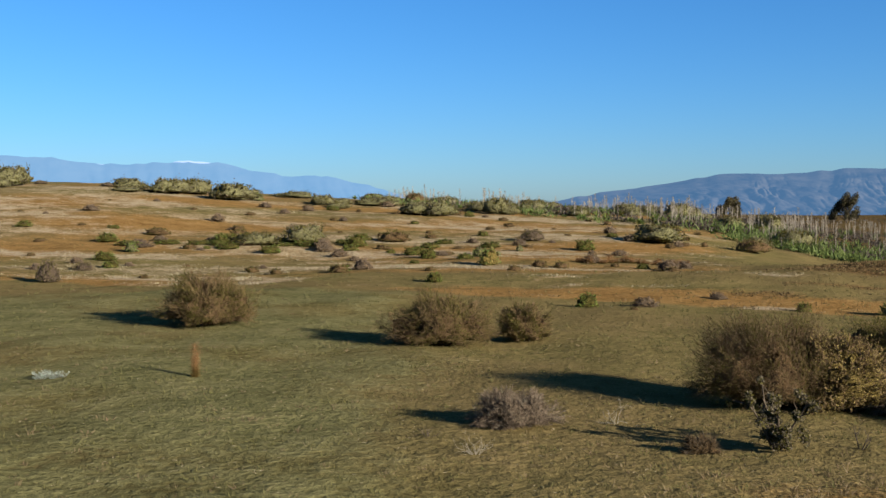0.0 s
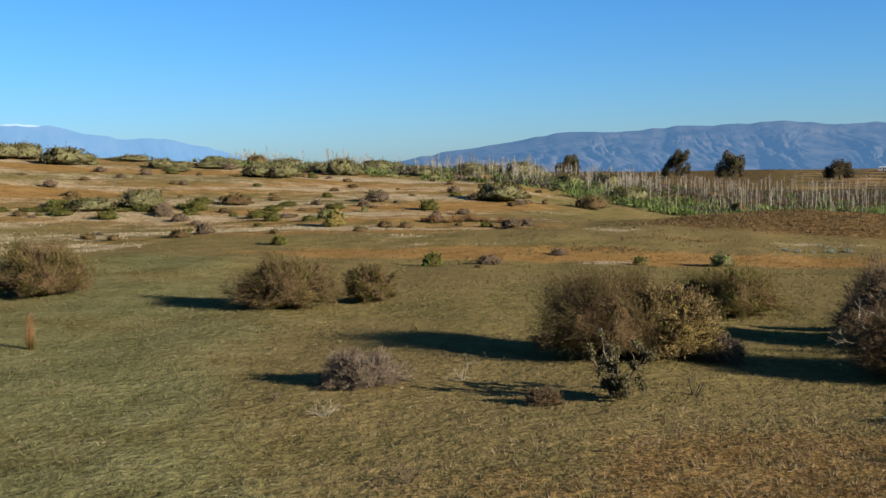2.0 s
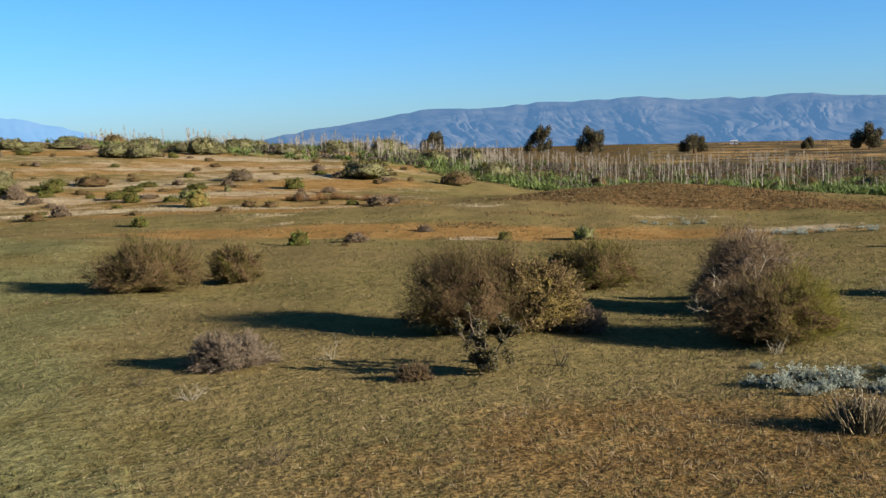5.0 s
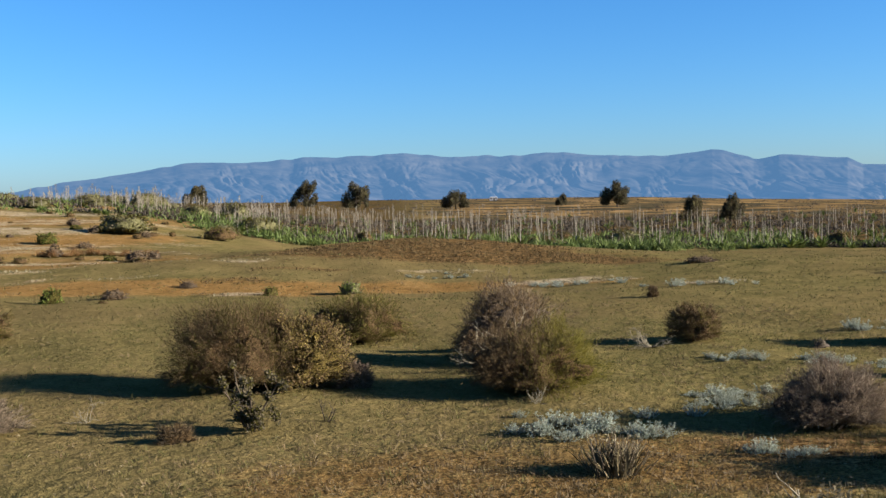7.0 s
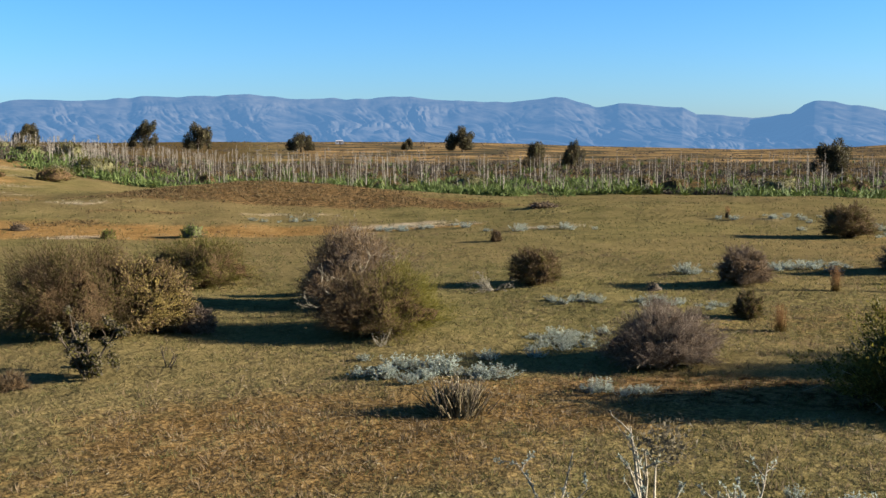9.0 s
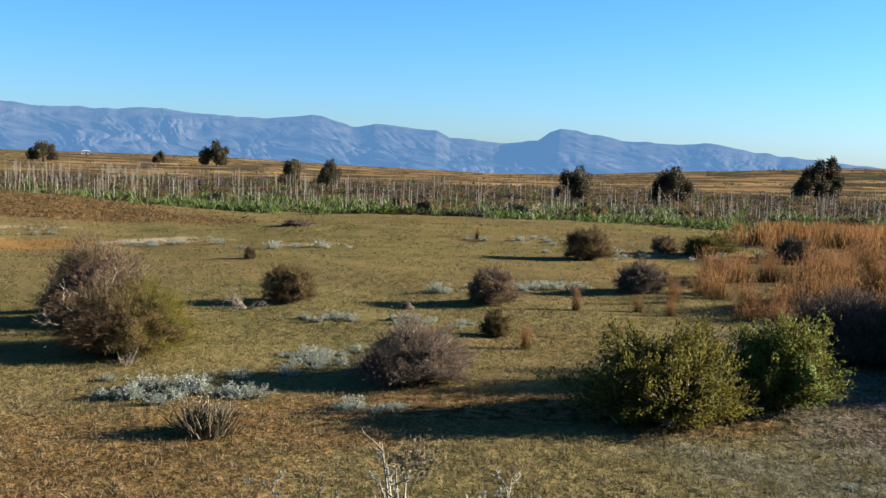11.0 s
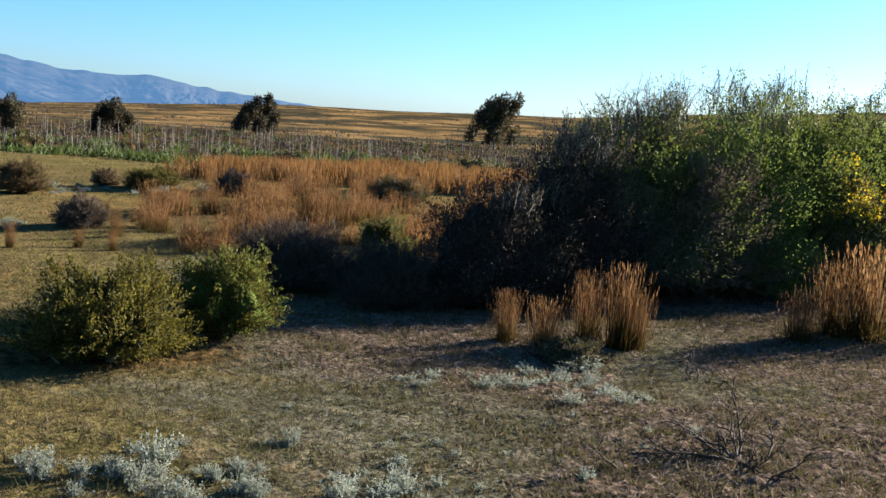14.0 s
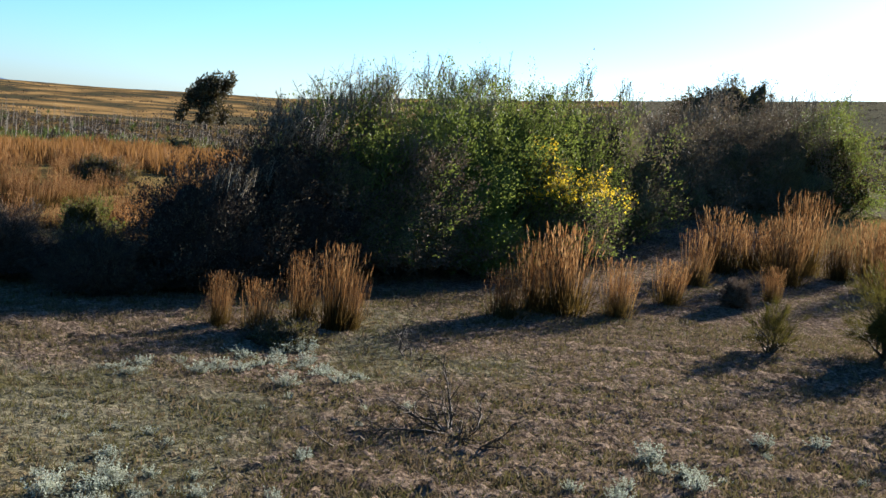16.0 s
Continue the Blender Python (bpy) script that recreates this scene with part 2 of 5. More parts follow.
# The darker tone of each pair is the shade between the inner twigs.
SHADED_THATCH = {"dark": shaded_thatch("dark_inner_growth", (0.041, 0.037, 0.018), (0.133, 0.125, 0.052)),
          "shade_twigs": shaded_thatch("shade_twig_inner_growth", (0.022, 0.017, 0.012), (0.058, 0.045, 0.031)),
          "brown_twigs": shaded_thatch("brown_inner_growth", (0.041, 0.026, 0.011), (0.096, 0.060, 0.026)),
          "purple_grey_twigs": shaded_thatch("grey_inner_growth", (0.036, 0.026, 0.016), (0.084, 0.062, 0.037)),
          "pale_dry_twigs": shaded_thatch("pale_inner_growth", (0.035, 0.026, 0.015), (0.105, 0.080, 0.047)),
          "olive_leaves": shaded_thatch("olive_inner_growth", (0.022, 0.020, 0.005), (0.069, 0.058, 0.014)),
          "yellowing_leaves": shaded_thatch("yellow_inner_growth", (0.048, 0.036, 0.009), (0.137, 0.100, 0.027)),
          "yellow_green_leaves": shaded_thatch("yellow_green_inner_growth", (0.024, 0.023, 0.005), (0.083, 0.073, 0.015)),
          "green_leaves": shaded_thatch("green_inner_growth", (0.046, 0.063, 0.013), (0.160, 0.203, 0.040))}
PALE_STRAW = leafy("bleached_scrub", ((0.1, (0.246, 0.202, 0.109)), (0.5, (0.337, 0.282, 0.157)), (0.9, (0.428, 0.370, 0.218))), 0.25, 0.8)
VELD = veld()
RANGE = far_range("hazed_range_rock", (0.006, 0.007, 0.008), (0.043, 0.038, 0.029), (0.021, 0.049, 0.095))
SNOW_RANGE = far_range("hazed_snowy_range_rock", (0.017, 0.021, 0.021), (0.028, 0.031, 0.028), (0.047, 0.109, 0.194), True)
# ---- the lie of the land ----
def smooth(u):
    u = np.clip(u, 0.0, 1.0)
    return u * u * (3 - 2 * u)


def ripple(x, y, size, seed):
    """Gentle unevenness between about -1 and 1, with bumps of that size in metres."""
    rng = np.random.default_rng(seed)
    total = 0.0
    for _ in range(7):
        a, p = rng.uniform(0, 6.283, 2)
        k = 6.283 / size * rng.uniform(0.5, 1.5)
        total = total + np.sin(k * (x * np.cos(a) + y * np.sin(a)) + p)
    return total / 3.7


def bearing(x, y):
    return np.degrees(np.arctan2(x, y))


# low mounds and hollows: bearing, distance, height, reach across, reach in depth
MOUNDS = ((23.5, 60, 1.05, 8.0, 7.5), (50, 55, 0.30, 9.0, 6.5), (37, 50, -0.2, 5.0, 5.0), (42, 46.5, 0.34, 6.5, 3.2), (10, 50, 0.45, 12.0, 4.5),
          (17, 39, -0.35, 14.0, 4.5), (-9, 38, 0.30, 9.0, 7.0), (62, 40, 0.15, 7.0, 6.0), (92, 31, 0.35, 6.0, 5.0), (104, 46, 2.0, 15.0, 15.0), (73, 82, 0.7, 9.0, 10.0))


def height(x, y):
    x, y = np.asarray(x, float), np.asarray(y, float)
    az, r = bearing(x, y), np.hypot(x, y)
    z = 0.05 * ripple(x, y, 5.0, 3) * smooth((r - 3) / 12) + 0.10 * ripple(x, y, 26.0, 4) * smooth((r - 22) / 30)
    rise = np.interp(az, (-150, -80, -40, -19, -11, -3, 3, 12, 22), (0, 7, 7, 6.4, 5.2, 4.2, 3.6, 2.2, 0))
    z = z + rise * smooth((r - 48) / 87)
    low = smooth((az - 8) / 14) * smooth((112 - az) / 18)
    z = z - low * (1.5 * smooth((r - 50) / 36) + 0.8 * smooth((r - 110) / 140))
    for a, d, up, across, deep in MOUNDS:
        a = radians(a)
        u = x * math.cos(a) - y * math.sin(a)
        v = x * math.sin(a) + y * math.cos(a) - d
        z = z + up * np.exp(-(u / across) ** 2 - (v / deep) ** 2)
    edge = np.interp(az, (-180, -120, -30, 20, 35, 48, 53, 60, 66, 80, 95, 110, 140, 180),
                     (0, 0, 0.2, -0.1, -0.18, -0.58, -0.45, -0.05, 0.28, 0.55, 1.7, 2.8, 2.5, 0))
    brink = 3 + 700 * np.tan(np.radians(edge)) + 0.6 * ripple(x, y, 160, 9)
    z = z + (brink - z) * smooth((r - 250) / 450)
    return z - 0.02 * np.maximum(r - 720, 0)


def ground(x, y):
    return float(height(x, y))

# ---- mesh tools ----
def mesh_of(name, verts, quads, material, smooth_shade=False):
    """A mesh from arrays of points and of faces that all have as many corners."""
    verts, quads = np.asarray(verts, np.float32), np.asarray(quads, np.int32)
    k = quads.shape[1]
    me = bpy.data.meshes.new(name)
    me.vertices.add(len(verts))
    me.vertices.foreach_set("co", verts.ravel())
    me.loops.add(quads.size)
    me.loops.foreach_set("vertex_index", quads.ravel())
    me.polygons.add(len(quads))
    me.polygons.foreach_set("loop_start", np.arange(0, quads.size, k, dtype=np.int32))
    me.polygons.foreach_set("loop_total", np.full(len(quads), k, np.int32))
    me.update(calc_edges=True)
    if smooth_shade:
        me.polygons.foreach_set("use_smooth", np.ones(len(quads), bool))
    me.materials.append(material)
    return me


def part(name, me, parent, label=""):
    ob = new(name, me)
    ob.parent = parent
    if label:
        ob["label"] = label
    if name.endswith(("growth", "foliage", "frame", "mass", "blossom")):
        ob["kind"] = "stuff"
    return ob


def base(name, x, y, label, category, group="", turn=0.0, sink=0.03):
    ob = new(name)
    ob.matrix_basis = pose(x, y, ground(x, y) - sink, 0, 0, turn)
    return tagged(ob, label, category, group)


def unit(v):
    return v / np.maximum(np.linalg.norm(v, axis=-1, keepdims=True), 1e-9)


def directions(rng, n):
    return unit(rng.normal(size=(n, 3)))


def blades(rng, at, aim, length, width):
    """Diamond leaves: one quad each, from at along aim."""
    n = len(at)
    side = unit(np.cross(aim, directions(rng, n)))
    length, width = np.broadcast_to(length, n)[:, None], np.broadcast_to(width, n)[:, None]
    mid = at + aim * length * 0.45
    verts = np.stack([at, mid + side * width / 2, at + aim * length, mid - side * width / 2], 1).reshape(-1, 3)
    return verts, np.arange(4 * n).reshape(-1, 4)


def slivers(rng, at, aim, length, width, face=None, stray=0.3):
    """Narrow pointed leaves: one triangle each, turned roughly towards face."""
    n = len(at)
    side = unit(np.cross(aim, directions(rng, n) * (1.0 if face is None else stray) + (0 if face is None else face)))
    length, width = np.broadcast_to(length, n)[:, None], np.broadcast_to(width, n)[:, None]
    verts = np.stack([at - side * width / 2, at + side * width / 2, at + aim * length], 1).reshape(-1, 3)
    return verts, np.arange(3 * n).reshape(-1, 3)


def sticks(p, q, r0, r1, sides=3):
    """Tapered rods from points p to points q."""
    n = len(p)
    d = unit(q - p)
    u = unit(np.cross(d, np.where(np.abs(d[:, 2:3]) > 0.9, (1.0, 0, 0), (0, 0, 1.0))))
    v = np.cross(d, u)
    r0, r1 = np.broadcast_to(r0, n)[:, None], np.broadcast_to(r1, n)[:, None]
    rings = []
    for end, r in ((p, r0), (q, r1)):
        for k in range(sides):
            a = 2 * math.pi * k / sides
            rings.append(end + r * (u * math.cos(a) + v * math.sin(a)))
    verts = np.stack(rings, 1).reshape(-1, 3)
    k = np.arange(sides)
    face = np.stack([k, (k + 1) % sides, sides + (k + 1) % sides, sides + k], 1)
    faces = (np.arange(n) * 2 * sides)[:, None, None] + face[None]
    return verts, faces.reshape(-1, 4)


def joined(*pieces):
    verts, faces, at = [], [], 0
    for v, q in pieces:
        verts.append(v)
        faces.append(q + at)
        at += len(v)
    return np.concatenate(verts), np.concatenate(faces)


def limbs(rng, mains, reach, rise, levels, radius, forks=4, wiggle=0.25, shrink=0.55):
    """A branching skeleton from the origin: arrays of rod ends and radii, level by level."""
    a = rng.uniform(0, 6.283, mains)
    lean = rng.uniform(*rise, mains)
    aim = np.stack([np.cos(a) * np.cos(lean), np.sin(a) * np.cos(lean), np.sin(lean)], 1)
    start = np.stack([np.cos(a), np.sin(a), np.zeros(mains)], 1) * radius * 2
    length = reach * rng.uniform(0.7, 1.1, mains)
    rad = np.full(mains, radius)
    P, Q, A, B = [], [], [], []
    for level in range(levels):
        pts, p, d = [], start, aim
        for k in range(3):
            d = unit(d + rng.normal(size=d.shape) * wiggle)
            q = p + d * (length / 3)[:, None]
            P.append(p), Q.append(q), A.append(rad * (1 - 0.22 * k)), B.append(rad * (1 - 0.22 * (k + 1)))
            pts.append((p, q, d))
            p = q
        if level == levels - 1:
            break
        kids = [], [], [], []
        for _ in range(forks):
            k = rng.integers(0, 3, len(start))
            pp = np.stack([pts[i][0] for i in range(3)])[k, np.arange(len(start))]
            qq = np.stack([pts[i][1] for i in range(3)])[k, np.arange(len(start))]
            dd = np.stack([pts[i][2] for i in range(3)])[k, np.arange(len(start))]
            f = rng.uniform(0.3, 1, len(start))[:, None]
            kids[0].append(pp + (qq - pp) * f)
            kids[1].append(unit(dd + directions(rng, len(start)) * 0.8 + (0, 0, 0.12)))
            kids[2].append(length * shrink * rng.uniform(0.6, 1.1, len(start)))
            kids[3].append(rad * 0.5)
        start, aim, length, rad = (np.concatenate(k) for k in kids)
    return np.concatenate(P), np.concatenate(Q), np.concatenate(A), np.concatenate(B)


def crown_points(rng, n, lobes, w, d, h, shell=0.4, spread=(0.26, 0.42), low=0.0):
    """Points through a lumpy dome made of overlapping lobes, w by d by h."""
    k = np.arange(lobes)
    a = k * 2.39996 + rng.uniform(0, 6.283) + rng.normal(size=lobes) * 0.3
    rr = np.sqrt((k + 0.5) / lobes) * 0.72
    cz = low + (0.80 - low) * np.sqrt(np.maximum(0.02, 1 - (rr / 0.78) ** 2)) * rng.uniform(0.45, 1.0, lobes)
    cz = np.where((rr > 0.45) & (k % 2 == 0), low + 0.1, cz)
    c = np.stack([rr * np.cos(a), rr * np.sin(a), cz], 1)
    R = rng.uniform(*spread, lobes)
    pick = rng.choice(lobes, n, p=R ** 2 / np.sum(R ** 2))
    out = directions(rng, n)
    p = c[pick] + out * (R[pick] * rng.uniform(0, 1, n) ** shell)[:, None]
    p[:, 2] = np.where(p[:, 2] < low, low + (low - p[:, 2]) * 0.6, p[:, 2])
    lo, hi = np.quantile(p, 0.006, axis=0), np.quantile(p, 0.994, axis=0)
    mid, half = (lo + hi) / 2, (hi - lo) / 2
    mid[2], half[2] = 0, hi[2]
    box = np.array((w / 2, d / 2, h))
    return (p - mid) / half * box, out, np.concatenate([(c - mid) / half * box, R[:, None] / half * box], 1)


def crown_leaves(rng, p, out, leaf, lift=0.3, loose=0.9, aim=None):
    n = len(p)
    way = out * 0.5 + (0, 0, lift) if aim is None else aim
    aim = unit(way + directions(rng, n) * loose)
    return slivers(rng, p, aim, leaf[0] * rng.uniform(0.6, 1.35, n), leaf[1] * rng.uniform(0.6, 1.35, n) * (1.0 if leaf[1] < leaf[0] * 0.36 else 1.35), out, 0.3 if leaf[1] < leaf[0] * 0.36 else 0.9)


def lumps(rng, centres, radii, around=9):
    """Uneven closed lumps of matted inner twigs."""
    lat = np.array((-1.35, -0.7, -0.1, 0.45, 0.95, 1.5))
    lon = np.arange(around) * 2 * math.pi / around
    ring = np.stack([np.cos(lat)[:, None] * np.cos(lon), np.cos(lat)[:, None] * np.sin(lon), np.repeat(np.sin(lat)[:, None], around, 1)], -1).reshape(-1, 3)
    n, m = len(centres), len(ring)
    verts = centres[:, None] + ring[None] * radii[:, None] * rng.uniform(0.8, 1.12, (n, m, 1))
    verts[..., 2] = np.maximum(verts[..., 2], 0.0)
    i, j = np.meshgrid(np.arange(len(lat) - 1), np.arange(around), indexing="ij")
    face = np.stack([i * around + j, i * around + (j + 1) % around, (i + 1) * around + (j + 1) % around, (i + 1) * around + j], -1).reshape(-1, 4)
    return verts.reshape(-1, 3), (np.arange(n)[:, None, None] * m + face[None]).reshape(-1, 4)


class Dome:
    """An uneven rounded crown, w by d by h, with a skirt down to the ground."""

    def __init__(self, seed, lobes, w, d, h, bulge=0.34):
        self.rng = np.random.default_rng(seed)
        self.h, self.seed, self.bulge = h, seed, bulge
        k = np.arange(lobes)
        z = 1 - 1.3 * (k + 0.5) / lobes
        a = k * 2.39996 + self.rng.uniform(0, 6.283)
        flat = np.sqrt(1 - z * z)
        self.c = unit(np.stack([np.cos(a) * flat, np.sin(a) * flat, z], 1) + self.rng.normal(size=(lobes, 3)) * 0.25)
        self.amp = self.rng.uniform(0.15, 1.0, lobes)
        self.tight = 1.1 * lobes ** 0.9
        self.box, self.shift = np.ones(3), np.zeros(3)
        p = self.at(directions(np.random.default_rng(seed), 3000), np.ones(3000))
        lo, hi = p.min(0), p.max(0)
        self.box = np.array((w, d, h)) / np.maximum(hi - lo, 1e-6)
        self.box[2] = h / hi[2]
        self.shift = -self.box * (lo + hi) / 2 * (1, 1, 0)

    def reach(self, out):
        bump = np.max(self.amp * np.exp(-self.tight * (1 - out @ self.c.T)), axis=1)
        big = 0.20 * ripple(out[:, 0] * 2 + self.seed, out[:, 1] * 2 + out[:, 2] * 1.6, 1.5, 6)
        rim = 0.10 * ripple(out[:, 0] * 9, out[:, 1] * 9 + out[:, 2] * 7, 1.6, 5)
        return 1 - self.bulge + self.bulge * bump + big + rim

    def at(self, out, s):
        """The point in direction out, at the share s of the way to the surface."""
        under = out[:, 2] < 0
        flat = np.hypot(out[:, 0], out[:, 1])
        wide = np.where(under & (flat > 0.25), (1 - 0.3 * out[:, 2] ** 2) / np.maximum(flat, 0.25), 1.0)
        v = out * (self.reach(out) * s)[:, None]
        z = 0.24 + np.where(under, 0.26, 0.76) * v[:, 2]
        p = np.column_stack([v[:, 0] * wide, v[:, 1] * wide, np.maximum(z, 0.0)]) * self.box + self.shift
        p[:, 2] = np.where(p[:, 2] < 0.01, 0.01, p[:, 2])
        return p

    def points(self, n, shell=0.11, fuzz=0.22):
        out = directions(self.rng, n)
        out[:, 2] = np.where((out[:, 2] < -0.6), -out[:, 2], out[:, 2])
        s = 1.0 - np.abs(self.rng.normal(size=n)) * shell
        wild = self.rng.uniform(size=n) < fuzz
        s = np.where(wild, 1.0 + np.abs(self.rng.normal(size=n)) * 0.09, np.maximum(s, 0.5))
        return self.at(out, s), out

    def core(self, share, around=30, rows=17):
        lat = np.linspace(-1.2, 1.56, rows)
        lon = np.arange(around) * 2 * math.pi / around
        out = np.stack([np.cos(lat)[:, None] * np.cos(lon), np.cos(lat)[:, None] * np.sin(lon), np.repeat(np.sin(lat)[:, None], around, 1)], -1).reshape(-1, 3)
        verts = self.at(out, share * self.rng.uniform(0.92, 1.04, len(out)))
        i, j = np.meshgrid(np.arange(rows - 1), np.arange(around), indexing="ij")
        face = np.stack([i * around + j, i * around + (j + 1) % around, (i + 1) * around + (j + 1) % around, (i + 1) * around + j], -1)
        return verts, face.reshape(-1, 4)


def plumes(dome, p, out, extra, w, h):
    """Adds feathery tufts of growth that stand out from the crown; gives each leaf's place, outward side and way of growing."""
    rng = dome.rng
    each = 34
    k = max(6, extra // each)
    root, side = dome.points(k, 0.05, 0.0)
    spine = unit(side + directions(rng, k) * 0.55 + (0, 0, 0.5))
    long = (min(w, 1.7 * h) * rng.uniform(0.07, 0.24, k) ** 1.0)
    u = rng.uniform(0, 1, (k, each, 1)) ** 0.8
    reach = long[:, None, None]
    tuft = root[:, None] + spine[:, None] * reach * (u - 0.45) + directions(rng, k * each).reshape(k, each, 3) * reach * 0.26 * (1.05 - 0.75 * u)
    tuft[..., 2] = np.maximum(tuft[..., 2], 0.015)
    way = np.concatenate([out * 0.5 + (0, 0, 0.3), np.repeat(spine, each, 0) * 1.1])
    return np.concatenate([p, tuft.reshape(-1, 3)]), np.concatenate([out, np.repeat(side, each, 0)]), way


def shrub(name, label, spot, seed, leaf_mat, wood_mat, leaves=7000, leaf=(0.035, 0.011), lobes=11, twigs=650, twig=0.14, depth=0.9,
          second=None, second_share=0.0, second_side=None, core_mat=None, group="", category="shrub", sink=0.03, plume=1.0, shell=0.12, bulge=0.34, fill=0.82, wood_label="", leaf_label="", spray=0, spray_long=0.6, around=30, fuzz=0.22):
    """A dome of fine twigs and small leaves on forking stems. spot: x, y, width, height."""
    x, y, w, h = spot
    dome = Dome(seed, lobes, w * 0.95, w * depth, h * 0.95, bulge)
    rng = dome.rng
    ob = base(name, x, y, label, category, group, 0.0, sink)
    fine = leaf[1] < leaf[0] * 0.36
    leaf = (leaf[0] * 2.1, leaf[1] * 0.62) if fine else leaf
    leaves = int(leaves * (2.0 if fine else 1.0))
    p, out = dome.points(int(leaves * 0.55), shell, fuzz * 0.5)
    p, out, way = plumes(dome, p, out, int(leaves * 0.40), w * plume, h * plume)
    leaves = len(p)
    if second is not None:
        if second_side is None:
            patch = ripple(p[:, 0] + p[:, 2] * 0.7, p[:, 1] - p[:, 2] * 0.5, 0.34 * w, seed) * 0.28
            take = rng.uniform(size=leaves) + patch < second_share
        else:
            side = (p[:, 0] * second_side[0] + p[:, 1] * second_side[1]) / w + (p[:, 2] / h - 0.5) * second_side[2]
            take = side + rng.normal(size=leaves) * 0.14 > 0.5 - second_share
        part("foliage", mesh_of("foliage", *crown_leaves(rng, p[take], out[take], (leaf[0] * 1.1, leaf[1] * 1.3), aim=way[take], loose=0.55), second), ob, leaf_label)
        p, out, way = p[~take], out[~take], way[~take]
    part("fine_growth", mesh_of("fine_growth", *crown_leaves(rng, p, out, leaf, aim=way, loose=0.55), leaf_mat), ob)
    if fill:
        part("inner_growth", mesh_of("inner_growth", *dome.core(fill, around, max(8, around * 4 // 7)), core_mat or SHADED_THATCH.get(leaf_mat.name, SHADED_THATCH["dark"]), True), ob)
    tp, tout = dome.points(twigs, 0.06, 0.2)
    away = unit(tout + directions(rng, twigs) * 0.45 + (0, 0, 0.2))
    thin = blades(rng, tp - away * twig * 0.6, away, twig * rng.uniform(0.7, 1.5, twigs), 0.006)
    c = dome.at(dome.c, np.full(lobes, 0.7))
    foot = rng.normal(size=(len(c), 3)) * (0.04 * w, 0.04 * w, 0)
    foot[:, 2] = 0
    bend = (foot + c) / 2 + rng.normal(size=c.shape) * 0.05 * w
    wood = joined(thin, sticks(foot, bend, 0.012 + 0.008 * h, 0.008 + 0.005 * h, 5), sticks(bend, c, 0.008 + 0.005 * h, 0.005, 5))
    if spray:
        sp, so = dome.points(spray * 22, 0.04, 0.0)
        sp = sp[np.argsort(-(sp[:, 2] / h + rng.uniform(0, 0.13, len(sp))))[:spray]]
        go = unit(sp / (w, w * depth, h * 2) + rng.normal(size=sp.shape) * 0.3 + (0, 0, 0.75))
        tall = spray_long * rng.uniform(0.25, 1.0, (spray, 1)) ** 1.4 * 1.2
        low, p1 = sp - go * 0.15, sp + go * tall * 0.5
        p2 = p1 + unit(go + rng.normal(size=go.shape) * 0.5) * tall * 0.5
        shoots = [sticks(low, p1, 0.009, 0.007), sticks(p1, p2, 0.007, 0.003)]
        for k in range(20):
            f = rng.uniform(0, 1, (spray, 1))
            at = np.where(rng.uniform(size=(spray, 1)) < 0.55, sp + (p1 - sp) * f, p1 + (p2 - p1) * f)
            shoots.append(blades(rng, at, unit(go * 0.5 + directions(rng, spray)), tall[:, 0] * rng.uniform(0.10, 0.34, spray) * (1.25 - f[:, 0]), 0.009))
        part("shoot_frame", mesh_of("shoot_frame", *joined(*shoots), SHOOT_WOOD), ob, "bare grey thorny shoots")
    part("stem_frame", mesh_of("stem_frame", *wood, wood_mat), ob, wood_label)
    return ob


def ribbons(rng, at, aim, length, width, droop=0.25, rows=3):
    """Tapering bent blades of a few quads each."""
    n = len(at)
    length, width = np.broadcast_to(length, n)[:, None], np.broadcast_to(width, n)[:, None]
    side = unit(np.cross(aim, directions(rng, n)))
    flat = aim * (1, 1, 0)
    pts = []
    for k in range(rows + 1):
        u = k / rows
        mid = at + aim * length * u + (flat - (0, 0, 0.35)) * droop * length * u * u
        half = side * width / 2 * (1.0, 0.95, 0.7, 0.12)[min(3, round(u * 3))]
        pts += [mid - half, mid + half]
    verts = np.stack(pts, 1).reshape(-1, 3)
    m = 2 * (rows + 1)
    face = np.array([[2 * k, 2 * k + 1, 2 * k + 3, 2 * k + 2] for k in range(rows)])
    return verts, (np.arange(n)[:, None, None] * m + face[None]).reshape(-1, 4)


def placed(x, y, turn=0.0, size=(1, 1, 1), sink=0.03):
    return Matrix.LocRotScale((x, y, ground(x, y) - sink), Euler((0, 0, radians(turn))), size)

# ---- ground: one sheet out to the horizon ----
def blob(x, y, spots):
    """How much of a kind of soil lies at a place: spots are bearing, distance, reach across, reach in depth, strength."""
    total = np.zeros_like(x)
    for b, d, across, deep, k in spots:
        b = radians(b)
        u = x * math.cos(b) - y * math.sin(b)
        v = x * math.sin(b) + y * math.cos(b) - d
        total = np.maximum(total, k * np.exp(-((u / across) ** 2 + (v / deep) ** 2) ** 1.5))
    return total


